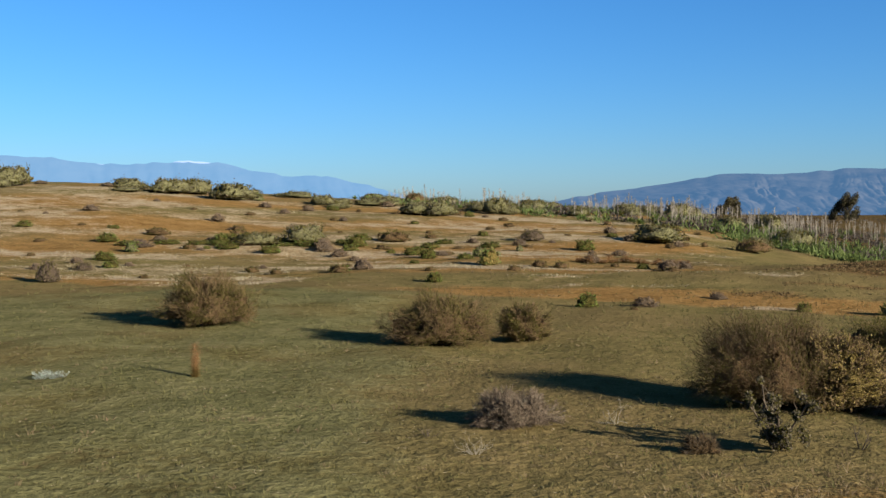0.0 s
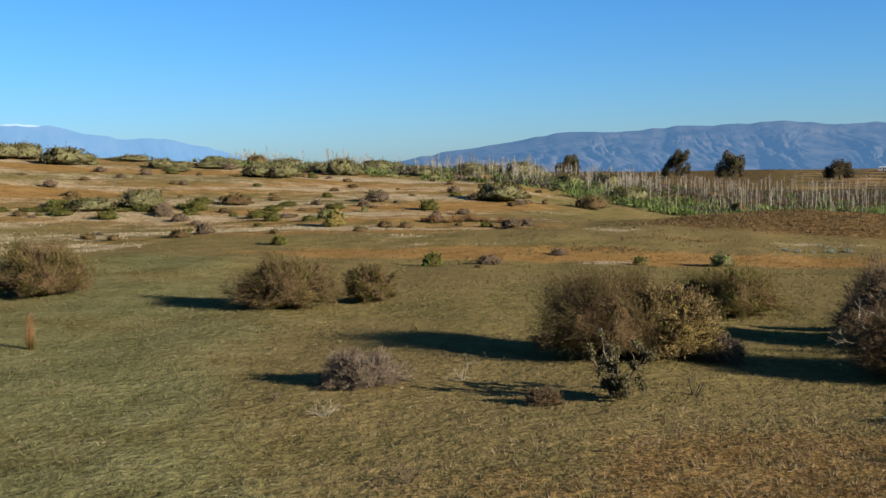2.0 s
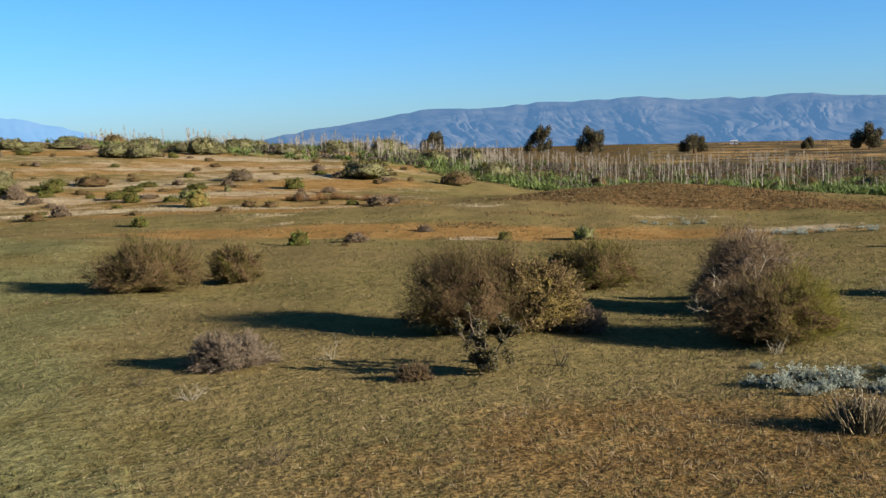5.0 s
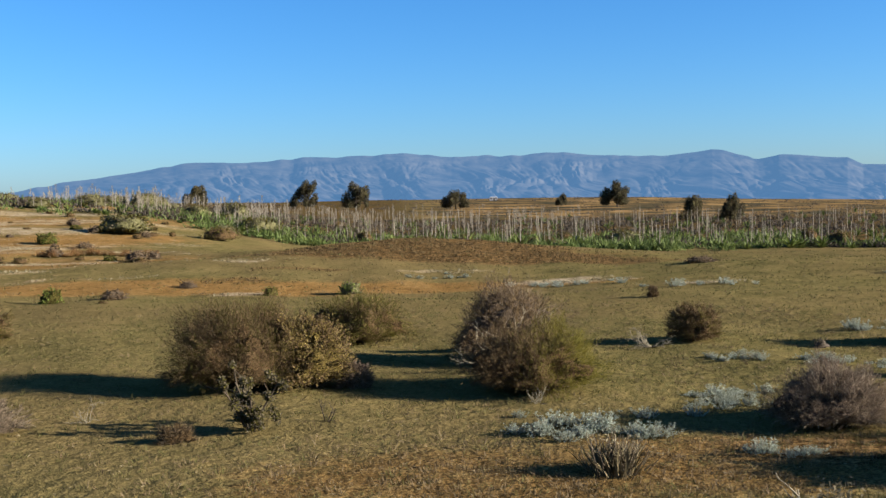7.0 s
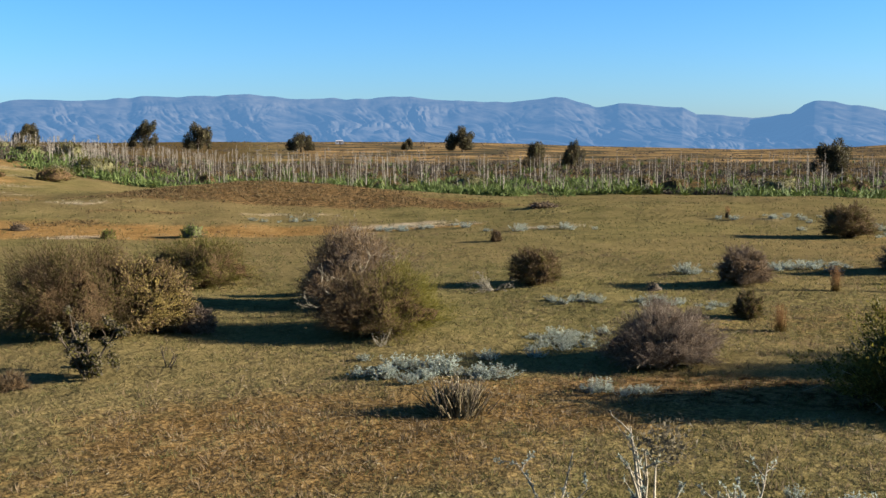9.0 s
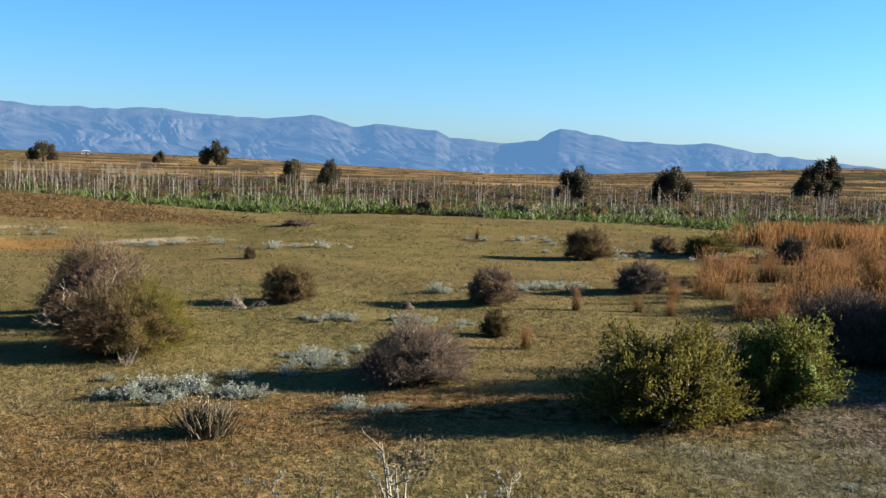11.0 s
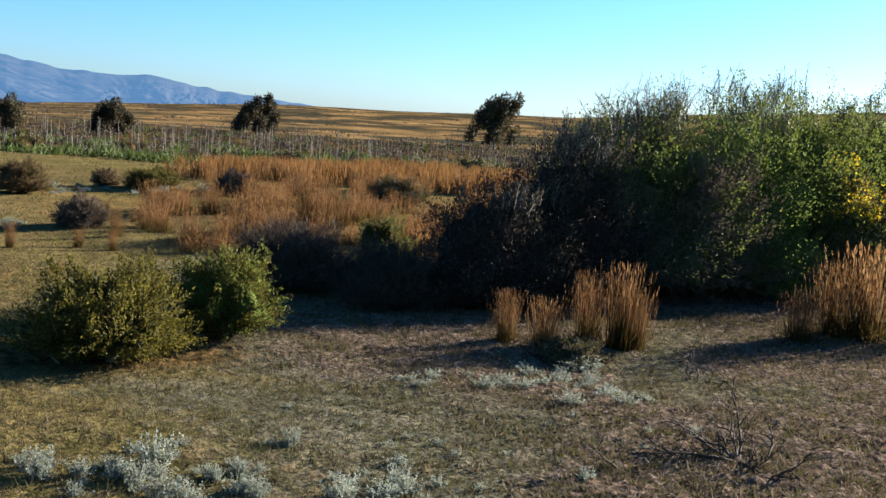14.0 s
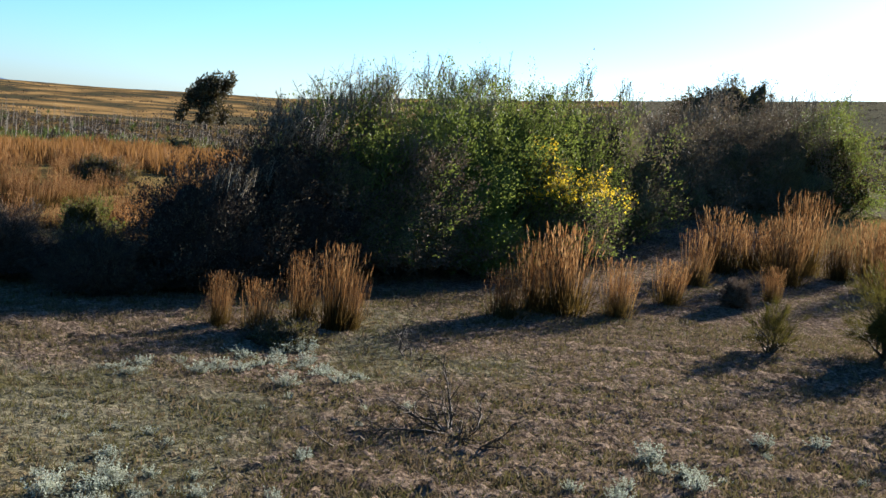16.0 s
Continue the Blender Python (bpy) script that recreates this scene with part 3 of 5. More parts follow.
BARE_SPOTS = ((25, 11, 3.2, 2.8, 0.75), (13, 10, 2.5, 2.0, 0.55), (38, 12.5, 2.6, 2.0, 0.7), (60, 9, 3, 2, 0.4), (52, 19, 4, 3, 0.45), (25, 62, 11, 5.0, 0.4), (31, 53, 7, 3.5, 0.55))
# The last two spots are dark soil painted in to deepen the shrubs' shadow.
CLOD_AND_SHADE_SPOTS = ((23, 54, 8.5, 5.0, 1.3), (28, 51.5, 6, 3.2, 1.2), (33, 50.5, 5, 2.5, 0.7), (14, 43, 2.5, 1.0, 0.7), (17.5, 46, 3, 0.8, 0.6), (48, 13.4, 2.6, 1.0, 0.9), (56, 13.4, 2.4, 1.0, 0.8))
DRY_SPOTS = ((5, 42, 9, 3.2, 0.8), (18, 40.5, 11, 2.6, 0.85), (30, 41, 6, 1.6, 0.6), (-3, 62, 9, 9, 0.55), (3, 66, 7, 7, 0.7), (9, 55, 6, 2.0, 0.85),
             (-10, 88, 18, 10, 0.5), (0, 85, 10, 8, 0.5), (67, 34, 12, 12, 0.5), (72, 60, 16, 20, 0.6))
PALE_SPOTS = ((-18, 64, 7, 2.6, 0.75), (-12, 69, 6, 3, 0.8), (-7, 69, 5, 2.6, 0.65), (-20, 78, 9, 4, 0.6), (-14, 96, 12, 5, 0.6), (-2, 93, 7, 4, 0.65), (-26, 80, 12, 9, 0.6),
              (14, 49, 4, 1.4, 0.5), (14, 39, 2.0, 1.0, 0.75), (31, 42, 3.5, 1.3, 0.85), (25.5, 46, 3.0, 1.0, 0.6), (38.5, 38.5, 2.5, 0.7, 0.55), (9, 45, 2.5, 0.8, 0.5), (52, 42, 4, 3, 0.4), (57, 38, 3, 2, 0.45))


def soils(x, y):
    az, r = bearing(x, y), np.hypot(x, y)
    wob = ripple(x, y, 9.0, 21) * 0.12
    sand = smooth((az - 63) / 25) * smooth((170 - az) / 30) * smooth((34 - r) / 12) * (0.58 + 0.22 * smooth((az - 80) / 15) + 0.20 * ripple(x, y, 2.2, 26) + 0.18 * ripple(x, y, 7.0, 27)) + blob(x, y, ((62, 13.5, 2.2, 2.0, 0.3), (70, 15, 3, 3, 0.55), (100, 29, 4, 4, 0.7)))
    east = smooth((az - 95) / 4) * smooth((150 - az) / 20)
    scrub = np.maximum(smooth((r - 92) / 14) * np.maximum(smooth((320 - r) / 110), smooth((30 - az) / 12)) * smooth((az - 6) / 8) * 0.85 * (1 - east), 0)
    gold = smooth((r - 215) / 80) * (0.95 + wob) * (1 - east) * smooth((az - 17) / 14)
    hill = smooth((r - 47 - 5 * ripple(x, y, 14.0, 23)) / 5) * smooth((140 - r) / 20) * smooth((17 - az) / 7) * smooth((az + 90) / 30)
    dry = np.maximum(blob(x, y, DRY_SPOTS), hill * (0.50 + 0.3 * ripple(x * 0.5, y, 17.0, 24)))
    pale = np.maximum(blob(x, y, PALE_SPOTS) * (0.8 + 0.3 * ripple(x * 0.4, y, 4.0, 28)), hill * (0.38 + 0.34 * ripple(x * 0.22, y, 5.5, 25)))
    grey = smooth((az - 40) / 30) * smooth((170 - az) / 30) * smooth((30 - r) / 12) * (0.75 + 0.2 * ripple(x, y, 3.0, 29)) + east * smooth((r - 34) / 6)
    lush = smooth((10 - az) / 22) * smooth((50 - r) / 12) * (0.62 + 0.2 * ripple(x, y, 6.0, 30))
    return {"lush": lush, "grey": grey, "bare": blob(x, y, BARE_SPOTS), "clod": blob(x, y, CLOD_AND_SHADE_SPOTS), "dry": dry, "pale": pale, "sand": np.clip(sand, 0, 1), "scrub": scrub, "gold": np.clip(gold, 0, 1)}


def build_ground():
    az = np.radians(np.concatenate([np.arange(-28, 118, 0.40), np.linspace(118, 332, 55, endpoint=False)]))
    r = np.concatenate([np.geomspace(1.5, 6.8, 12), np.arange(7.0, 18.0, 0.065), np.geomspace(18.0, 4850, 215)])
    A, Rr = np.meshgrid(az, r, indexing="ij")
    x, y = (Rr * np.sin(A)).ravel(), (Rr * np.cos(A)).ravel()
    n, k = len(az), len(r)
    loose = soils(x, y)["sand"]
    clods = np.maximum(0, ripple(x, y, 0.21, 91)) * 0.6 + np.maximum(0, ripple(x, y, 0.13, 92) - 0.1) * 0.4 + 0.25 * ripple(x, y, 0.8, 93)
    fine = (0.02 + 0.055 * loose) * clods * smooth((19 - np.hypot(x, y)) / 4)
    verts = np.stack([x, y, height(x, y) + fine], 1)
    i, j = np.meshgrid(np.arange(n), np.arange(k - 1), indexing="ij")
    i2 = (i + 1) % n
    quads = np.stack([i * k + j, i * k + j + 1, i2 * k + j + 1, i2 * k + j], -1).reshape(-1, 4)
    verts = np.concatenate([verts, [[0, 0, ground(0, 0)]]])
    i = np.arange(0, n, 2)
    hub = np.stack([np.full(len(i), n * k), i * k, (i + 1) * k, ((i + 2) % n) * k], 1)
    me = mesh_of("ground", verts, np.concatenate([quads, hub]), VELD, True)
    for name, value in soils(verts[:, 0], verts[:, 1]).items():
        me.attributes.new(name, "FLOAT", "POINT").data.foreach_set("value", value.astype(np.float32))
    return tagged(new("ground", me), "dry olive grassland with red soil and pale scrub patches", "ground", kind="structure")


build_ground()


# ---- far mountains ----
def lattice(u, v, size, seed):
    """Smooth random relief between 0 and 1 with features of that size."""
    rng = np.random.default_rng(seed)
    table = rng.uniform(size=(256, 256))
    a, b = u / size, v / size
    i, j = np.floor(a).astype(int), np.floor(b).astype(int)
    f, g = smooth(a - i), smooth(b - j)
    i, j, i2, j2 = i % 256, j % 256, (i + 1) % 256, (j + 1) % 256
    low = table[i, j] * (1 - f) + table[i2, j] * f
    high = table[i, j2] * (1 - f) + table[i2, j2] * f
    return low * (1 - g) + high * g


def build_range(name, label, profile, r0, depth, material, seed, rough, rows=150, step=0.035):
    """A mountain range: crest height by bearing, spurs and gullies on its face."""
    baz, crest = zip(*profile)
    az = np.arange(min(baz), max(baz), step)
    s = np.linspace(0, 1, rows)
    A, S = np.meshgrid(az, s, indexing="ij")
    u0 = np.radians(A) * r0
    top = np.interp(A, baz, crest) + np.interp(A, (min(baz), min(baz) + 3, max(baz) - 3, max(baz)), (0, 1, 1, 0)) * (0.13 * (lattice(u0, u0 * 0, 90, seed + 8) - 0.5) + 0.10 * (lattice(u0, u0 * 0, 30, seed + 9) - 0.5))
    d = r0 + depth * S
    x, y = d * np.sin(np.radians(A)), d * np.cos(np.radians(A))
    foot = -1.3
    el = foot + (top - foot) * S ** 0.75
    u, v = u0, d * 0.32
    bend = (lattice(u, v, 420, seed) - 0.5) * 300 + (lattice(u, v, 110, seed + 6) - 0.5) * 110 + 0.5 * v
    cut = 0.0
    for size, deep, k in ((260, 30, 1), (120, 28, 2), (58, 22, 3), (27, 13, 4), (14, 6, 5)):
        ridge = np.abs(2 * lattice(u + bend, v - 0.4 * bend, size, seed + k) - 1)
        cut = cut + deep * (1 - np.minimum(1, 1.6 * ridge))
    carve = np.minimum(1, (1 - S) * 4) * np.minimum(1, S * 4) ** 0.5 * rough
    z = 3 + d * np.tan(np.radians(el)) - carve * cut
    n, k = A.shape
    i, j = np.meshgrid(np.arange(n - 1), np.arange(k - 1), indexing="ij")
    quads = np.stack([i * k + j, (i + 1) * k + j, (i + 1) * k + j + 1, i * k + j + 1], -1).reshape(-1, 4)
    me = mesh_of(name, np.stack([x.ravel(), y.ravel(), z.ravel()], 1), quads, material, True)
    snow = (np.exp(-((A + 14.9) / 1.0) ** 4) * smooth((S - 0.955) / 0.04) + 0.6 * np.exp(-((A + 19.3) / 0.5) ** 2) * smooth((S - 0.96) / 0.03)).ravel()
    me.attributes.new("snow", "FLOAT", "POINT").data.foreach_set("value", snow.astype(np.float32))
    return tagged(new(name, me), label, "mountain range", kind="structure")


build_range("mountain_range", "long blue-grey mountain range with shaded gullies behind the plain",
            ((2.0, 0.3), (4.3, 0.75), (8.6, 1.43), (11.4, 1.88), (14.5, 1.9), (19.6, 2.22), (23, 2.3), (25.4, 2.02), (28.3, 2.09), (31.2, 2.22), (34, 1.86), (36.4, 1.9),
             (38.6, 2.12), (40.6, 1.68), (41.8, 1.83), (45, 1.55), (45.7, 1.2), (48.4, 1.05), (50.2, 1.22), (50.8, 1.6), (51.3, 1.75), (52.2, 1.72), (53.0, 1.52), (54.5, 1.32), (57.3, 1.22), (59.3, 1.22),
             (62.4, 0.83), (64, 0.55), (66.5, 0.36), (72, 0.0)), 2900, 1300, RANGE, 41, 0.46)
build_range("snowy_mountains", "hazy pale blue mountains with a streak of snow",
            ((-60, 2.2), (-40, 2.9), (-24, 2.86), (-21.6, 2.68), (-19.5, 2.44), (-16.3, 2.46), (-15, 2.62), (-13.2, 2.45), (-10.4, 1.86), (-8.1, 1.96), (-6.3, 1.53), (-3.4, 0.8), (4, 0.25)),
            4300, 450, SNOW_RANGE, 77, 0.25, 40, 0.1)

# ---- shrubs of the near grassland ----
NEAR = "scattered shrubs on the grassland"
shrub("brown_shrub", "brown twiggy shrub with olive leaves on short grass", (-7.34, 28.9, 3.1, 1.5), 1, BROWN_TWIGS, DARK_WOOD, 18993, (0.042, 0.0140), second=OLIVE_LEAVES, second_share=0.35, group=NEAR)
shrub("brown_shrub", "broad brown twiggy shrub with greying branches", (-1.05, 25.2, 2.9, 1.32), 2, BROWN_TWIGS, DARK_WOOD, 19908, (0.035, 0.0119), second=OLIVE_LEAVES, second_share=0.35, group=NEAR)
shrub("brown_shrub", "small brown and olive shrub beside a larger one", (0.95, 26.2, 1.5, 0.97), 3, BROWN_TWIGS, DARK_WOOD, 10775, (0.037, 0.0124), second=OLIVE_LEAVES, second_share=0.4, group=NEAR)
shrub("brown_shrub", "large dense dark brown shrub casting a long shadow", (4.5, 17.3, 2.8, 1.58), 4, BROWN_TWIGS, DARK_WOOD, 42000, (0.025, 0.0084), second=OLIVE_LEAVES, second_share=0.25, group=NEAR)
shrub("yellowing_shrub", "leafy yellow-olive shrub leaning on a brown shrub", (5.5, 16.9, 1.55, 1.36), 5, GOLD_LEAVES, DARK_WOOD, 21000, (0.032, 0.0120), second=BROWN_TWIGS, second_share=0.5, group=NEAR)
shrub("olive_shrub", "olive green shrub behind the large brown shrub", (8.2, 22.0, 2.7, 1.15), 6, BROWN_TWIGS, DARK_WOOD, 15085, (0.033, 0.0110), second=OLIVE_LEAVES, second_share=0.6, group=NEAR)
shrub("dry_shrub", "small dry brown shrub on the grass", (2.73, 14.0, 0.5, 0.28), 8, BROWN_TWIGS, DARK_WOOD, 2696, (0.020, 0.0067), lobes=8, group=NEAR)
shrub("dark_shrub", "small dark rounded shrub in another shrub's shade", (6.12, 16.7, 0.75, 0.44), 9, PURPLE_TWIGS, DARK_WOOD, 6248, (0.025, 0.0084), lobes=6, group=NEAR)
shrub("brown_shrub", "large rounded brown shrub with an olive side", (8.35, 14.9, 2.4, 1.14), 10, BROWN_TWIGS, DARK_WOOD, 35660, (0.024, 0.0081), second=YELLOW_GREEN, second_share=0.4, second_side=(0.9, -0.4, 0.0), group=NEAR)
shrub("brown_shrub", "dark brown shrub with dead grey branches", (9.45, 17.7, 2.3, 1.62), 11, PURPLE_TWIGS, GREY_WOOD, 20945, (0.029, 0.0096), second=BROWN_TWIGS, second_share=0.45, group=NEAR)
shrub("dry_shrub", "small dry brown shrub beside larger ones", (9.5, 19.2, 0.6, 0.62), 12, BROWN_TWIGS, GREY_WOOD, 3460, (0.029, 0.0101), lobes=7, group=NEAR)
shrub("brown_shrub", "rounded dark brown shrub on open grass", (13.9, 18.0, 1.35, 0.8), 13, BROWN_TWIGS, DARK_WOOD, 12921, (0.032, 0.0108), second=OLIVE_LEAVES, second_share=0.15, group=NEAR)
shrub("brown_shrub", "rounded brown-grey shrub among silver shrublets", (17.35, 15.5, 1.25, 0.78), 14, BROWN_TWIGS, DARK_WOOD, 10334, (0.033, 0.0110), second=PURPLE_TWIGS, second_share=0.5, group=NEAR)
shrub("brown_shrub", "dark brown shrub on the far side of the grass", (28.5, 21.4, 1.85, 1.1), 15, BROWN_TWIGS, DARK_WOOD, 10924, (0.050, 0.0169), second=OLIVE_LEAVES, second_share=0.25, group=NEAR)
shrub("grey_shrub", "grey twiggy shrub near orange grass", (22.0, 15.0, 1.3, 0.84), 16, PURPLE_TWIGS, GREY_WOOD, 9932, (0.037, 0.0126), group=NEAR)
shrub("olive_shrub", "low olive green shrub on the far grass", (32.7, 19.6, 2.0, 0.78), 17, OLIVE_LEAVES, DARK_WOOD, 6743, (0.053, 0.0180), group=NEAR)
shrub("grey_shrub", "dome of fine purple-grey twigs on the grass", (10.40, 10.75, 2.0, 0.90), 18, PURPLE_TWIGS, SHOOT_WOOD, 30000, (0.021, 0.0071), lobes=12, twigs=1500, twig=0.14, group=NEAR)
shrub("reddish_shrub", "small reddish brown shrub with some green", (14.3, 12.7, 0.55, 0.56), 19, BROWN_TWIGS, DARK_WOOD, 3980, (0.027, 0.0090), lobes=7, second=OLIVE_LEAVES, second_share=0.4, group=NEAR)
shrub("grey_shrub", "low grey shrub among orange grass", (33.2, 16.8, 1.6, 0.84), 20, PALE_TWIGS, GREY_WOOD, 7610, (0.052, 0.0175), group=NEAR)
shrub("dry_shrub", "sparse dry shrub on the far grass", (32.4, 21.2, 1.0, 0.62), 21, BROWN_TWIGS, GREY_WOOD, 2194, (0.053, 0.0182), group=NEAR)
shrub("pale_shrub", "low pale grey shrub of dry twigs", (0.45, 15.6, 1.45, 0.56), 22, PALE_TWIGS, SHOOT_WOOD, 13300, (0.022, 0.0073), twigs=500, twig=0.09, lobes=12, second=PURPLE_TWIGS, second_share=0.4, group=NEAR)
shrub("leafy_shrub", "loose yellow-green leafy shrub with pale branches", (11.08, 7.17, 2.3, 1.24), 23, YELLOW_GREEN, GREY_WOOD, 30000, (0.036, 0.0170), lobes=16, bulge=0.46, fill=0.74, shell=0.2, twigs=500, twig=0.25, second=OLIVE_LEAVES, second_share=0.4, group=NEAR)
shrub("leafy_shrub", "dense dark green leafy shrub", (12.9, 6.5, 1.75, 1.18), 24, GREEN_LEAVES, DARK_WOOD, 24000, (0.033, 0.0150), lobes=12, fill=0.8, shell=0.14, second=OLIVE_LEAVES, second_share=0.65, group=NEAR)
shrub("dry_shrub", "tiny leaning dry shrub", (18.9, 26.4, 0.3, 0.36), 25, BROWN_TWIGS, DARK_WOOD, 863, (0.045, 0.0154), lobes=5, group=NEAR)

# ---- shaded shrubs and the thicket ----
THICKET = "tall thicket beside the sandy clearing"
shrub("shaded_shrub", "dark purple-brown shrub shaded by the thicket", (17.3, 7.5, 2.9, 1.15), 31, PURPLE_TWIGS, DARK_WOOD, 24123, (0.031, 0.0104), second=SHADE_TWIGS, second_share=0.5, group=THICKET)
shrub("shaded_shrub", "low dark shrub under the thicket's edge", (16.7, 5.6, 2.6, 1.15), 32, SHADE_TWIGS, DARK_WOOD, 18000, (0.029, 0.0096), second=DARK_LEAVES, second_share=0.3, group=THICKET)
shrub("sunlit_shrub", "open yellow-green shrub among orange grass", (21.4, 7.4, 1.5, 1.15), 33, OLIVE_LEAVES, DARK_WOOD, 6300, (0.034, 0.0124), lobes=14, second=GREEN_LEAVES, second_share=0.3, group=THICKET)
shrub("grey_shrub", "grey-green shrub among tall orange grass", (34.0, 11.4, 2.4, 0.95), 34, OLIVE_LEAVES, GREY_WOOD, 5925, (0.050, 0.0169), second=PALE_TWIGS, second_share=0.5, group=THICKET)
# The shaded end of the thicket is darkened through its twig colour.
shrub("thicket_shrub", "low dark shrub where the thicket begins", (17.85, 4.25, 3.8, 2.2), 35, SHADE_TWIGS, DARK_WOOD, 30000, (0.04, 0.016), lobes=20, twigs=600, twig=0.25, second=DARK_LEAVES, second_share=0.25, group=THICKET, fill=0.76, shell=0.10, bulge=0.36, fuzz=0.05, spray=40, spray_long=0.3)
shrub("thicket_shrub", "tall dense dark shrub at the thicket's end", (19.6, 3.42, 4.7, 3.2), 36, SHADE_TWIGS, DARK_WOOD, 41600, (0.042, 0.017), lobes=20, twigs=600, twig=0.25, second=DARK_LEAVES, second_share=0.2, group=THICKET, fill=0.76, shell=0.10, bulge=0.36, fuzz=0.05, spray=130, spray_long=0.5)
shrub("thicket_shrub", "tall dark shrub with dead twigs on top", (21.35, 2.25, 5.2, 3.88), 37, DARK_LEAVES, DARK_WOOD, 49400, (0.044, 0.018), lobes=20, twigs=600, twig=0.25, second=GREEN_LEAVES, second_share=0.6, second_side=(0.2, -0.6, 0.55), group=THICKET, fill=0.76, shell=0.10, bulge=0.36, fuzz=0.05, spray=210, spray_long=0.75)
shrub("thicket_shrub", "dense dark shrub in the thicket's middle", (20.9, 1.15, 4.2, 2.95), 52, DARK_LEAVES, DARK_WOOD, 31200, (0.044, 0.018), lobes=20, twigs=900, twig=0.3, second=PURPLE_TWIGS, second_share=0.45, group=THICKET, fill=0.76, shell=0.10, bulge=0.36, fuzz=0.05, spray=60, spray_long=0.35)
shrub("green_thicket_shrub", "tall green leafy shrub with twiggy top", (23.18, 0.89, 5.8, 4.17), 38, GREEN_LEAVES, DARK_WOOD, 52000, (0.046, 0.021), lobes=20, twigs=600, twig=0.25, second=LIME_LEAVES, second_share=0.4, group=THICKET, fill=0.76, shell=0.10, bulge=0.36, fuzz=0.05, spray=150, spray_long=0.5)
shrub("green_thicket_shrub", "broad green leafy shrub with bare twigs", (25.3, -0.75, 5.8, 4.3), 41, GREEN_LEAVES, DARK_WOOD, 52000, (0.046, 0.021), lobes=20, twigs=600, twig=0.25, second=LIME_LEAVES, second_share=0.35, group=THICKET, fill=0.76, shell=0.10, bulge=0.36, fuzz=0.05, spray=140, spray_long=0.45)
shrub("green_thicket_shrub", "green leafy shrub filling the thicket", (26.9, -2.15, 4.6, 4.3), 53, GREEN_LEAVES, DARK_WOOD, 44200, (0.046, 0.021), lobes=20, twigs=600, twig=0.25, second=DARK_LEAVES, second_share=0.4, group=THICKET, fill=0.76, shell=0.10, bulge=0.36, fuzz=0.05, spray=110, spray_long=0.4)
BLOOM = (24.0, -1.5, 4.4, 2.5)
blooming = shrub("flowering_shrub", "green shrub covered with yellow flowers", BLOOM, 39, DARK_LEAVES, DARK_WOOD, 28600, (0.050, 0.0230), lobes=15, second=GREEN_LEAVES, second_share=0.35, fuzz=0.06, bulge=0.42, fill=0.66, group=THICKET, spray=33, spray_long=0.35)
shrub("thicket_shrub", "green creeper-hung shrub at the thicket's foot", (21.9, -0.35, 2.7, 1.35), 40, GREEN_LEAVES, GREY_WOOD, 9000, (0.046, 0.020), lobes=14, twigs=900, twig=0.3, second=LIME_LEAVES, second_share=0.5, group=THICKET, fill=0.45, shell=0.25, fuzz=0.05)
shrub("back_thicket_shrub", "dark brownish shrub with thin twigs at the clearing's edge", (31.58, -5.17, 5.81, 4.49), 43, DARK_LEAVES, DARK_WOOD, 39000, (0.05, 0.021), lobes=18, twigs=600, twig=0.3, second=PURPLE_TWIGS, second_share=0.4, group=THICKET, sink=0.55, fill=0.64, shell=0.11, bulge=0.42, fuzz=0.05, spray=110, spray_long=0.35)
shrub("back_thicket_shrub", "dark brown-green shrub behind the sandy patch", (34.24, -7.28, 6.07, 4.46), 42, DARK_LEAVES, DARK_WOOD, 39000, (0.05, 0.021), lobes=18, twigs=600, twig=0.3, second=PURPLE_TWIGS, second_share=0.4, group=THICKET, sink=0.55, fill=0.64, shell=0.11, bulge=0.42, fuzz=0.05, spray=110, spray_long=0.35)
shrub("back_thicket_shrub", "dark brown-green shrub in the back thicket", (35.27, -9.39, 6.34, 4.50), 46, DARK_LEAVES, DARK_WOOD, 39000, (0.05, 0.021), lobes=18, twigs=600, twig=0.3, second=PURPLE_TWIGS, second_share=0.4, group=THICKET, sink=0.55, fill=0.64, shell=0.11, bulge=0.42, fuzz=0.05, spray=110, spray_long=0.35)
shrub("back_thicket_shrub", "yellow-green shrub at the thicket's far end", (35.19, -11.43, 4.75, 4.32), 45, OLIVE_LEAVES, DARK_WOOD, 28600, (0.05, 0.021), lobes=18, twigs=600, twig=0.3, second=LIME_LEAVES, second_share=0.6, group=THICKET, sink=0.55, fill=0.6, shell=0.11, bulge=0.42, fuzz=0.05, spray=22, spray_long=0.35)
shrub("back_thicket_shrub", "tall dark shrub standing above the thicket", (43.95, -9.5, 6.6, 4.6), 44, DARK_LEAVES, DARK_WOOD, 60000, (0.06, 0.03), lobes=44, twigs=600, twig=0.3, second=OLIVE_LEAVES, second_share=0.2, group=THICKET, sink=0.55, plume=0.4, fill=0.93, shell=0.05, bulge=0.08, fuzz=0.05)
# Dark leaves on the next shrub put the recess's shadow into its colour.
shrub("back_thicket_shrub", "dark leafy shrub closing the gap in the thicket", (27.60, -3.30, 4.60, 4.35), 54, DARK_LEAVES, DARK_WOOD, 33800, (0.05, 0.021), lobes=18, twigs=600, twig=0.3, second=GREEN_LEAVES, second_share=0.22, group=THICKET, sink=0.55, fill=0.74, shell=0.11, bulge=0.42, fuzz=0.05, spray=90, spray_long=0.35)
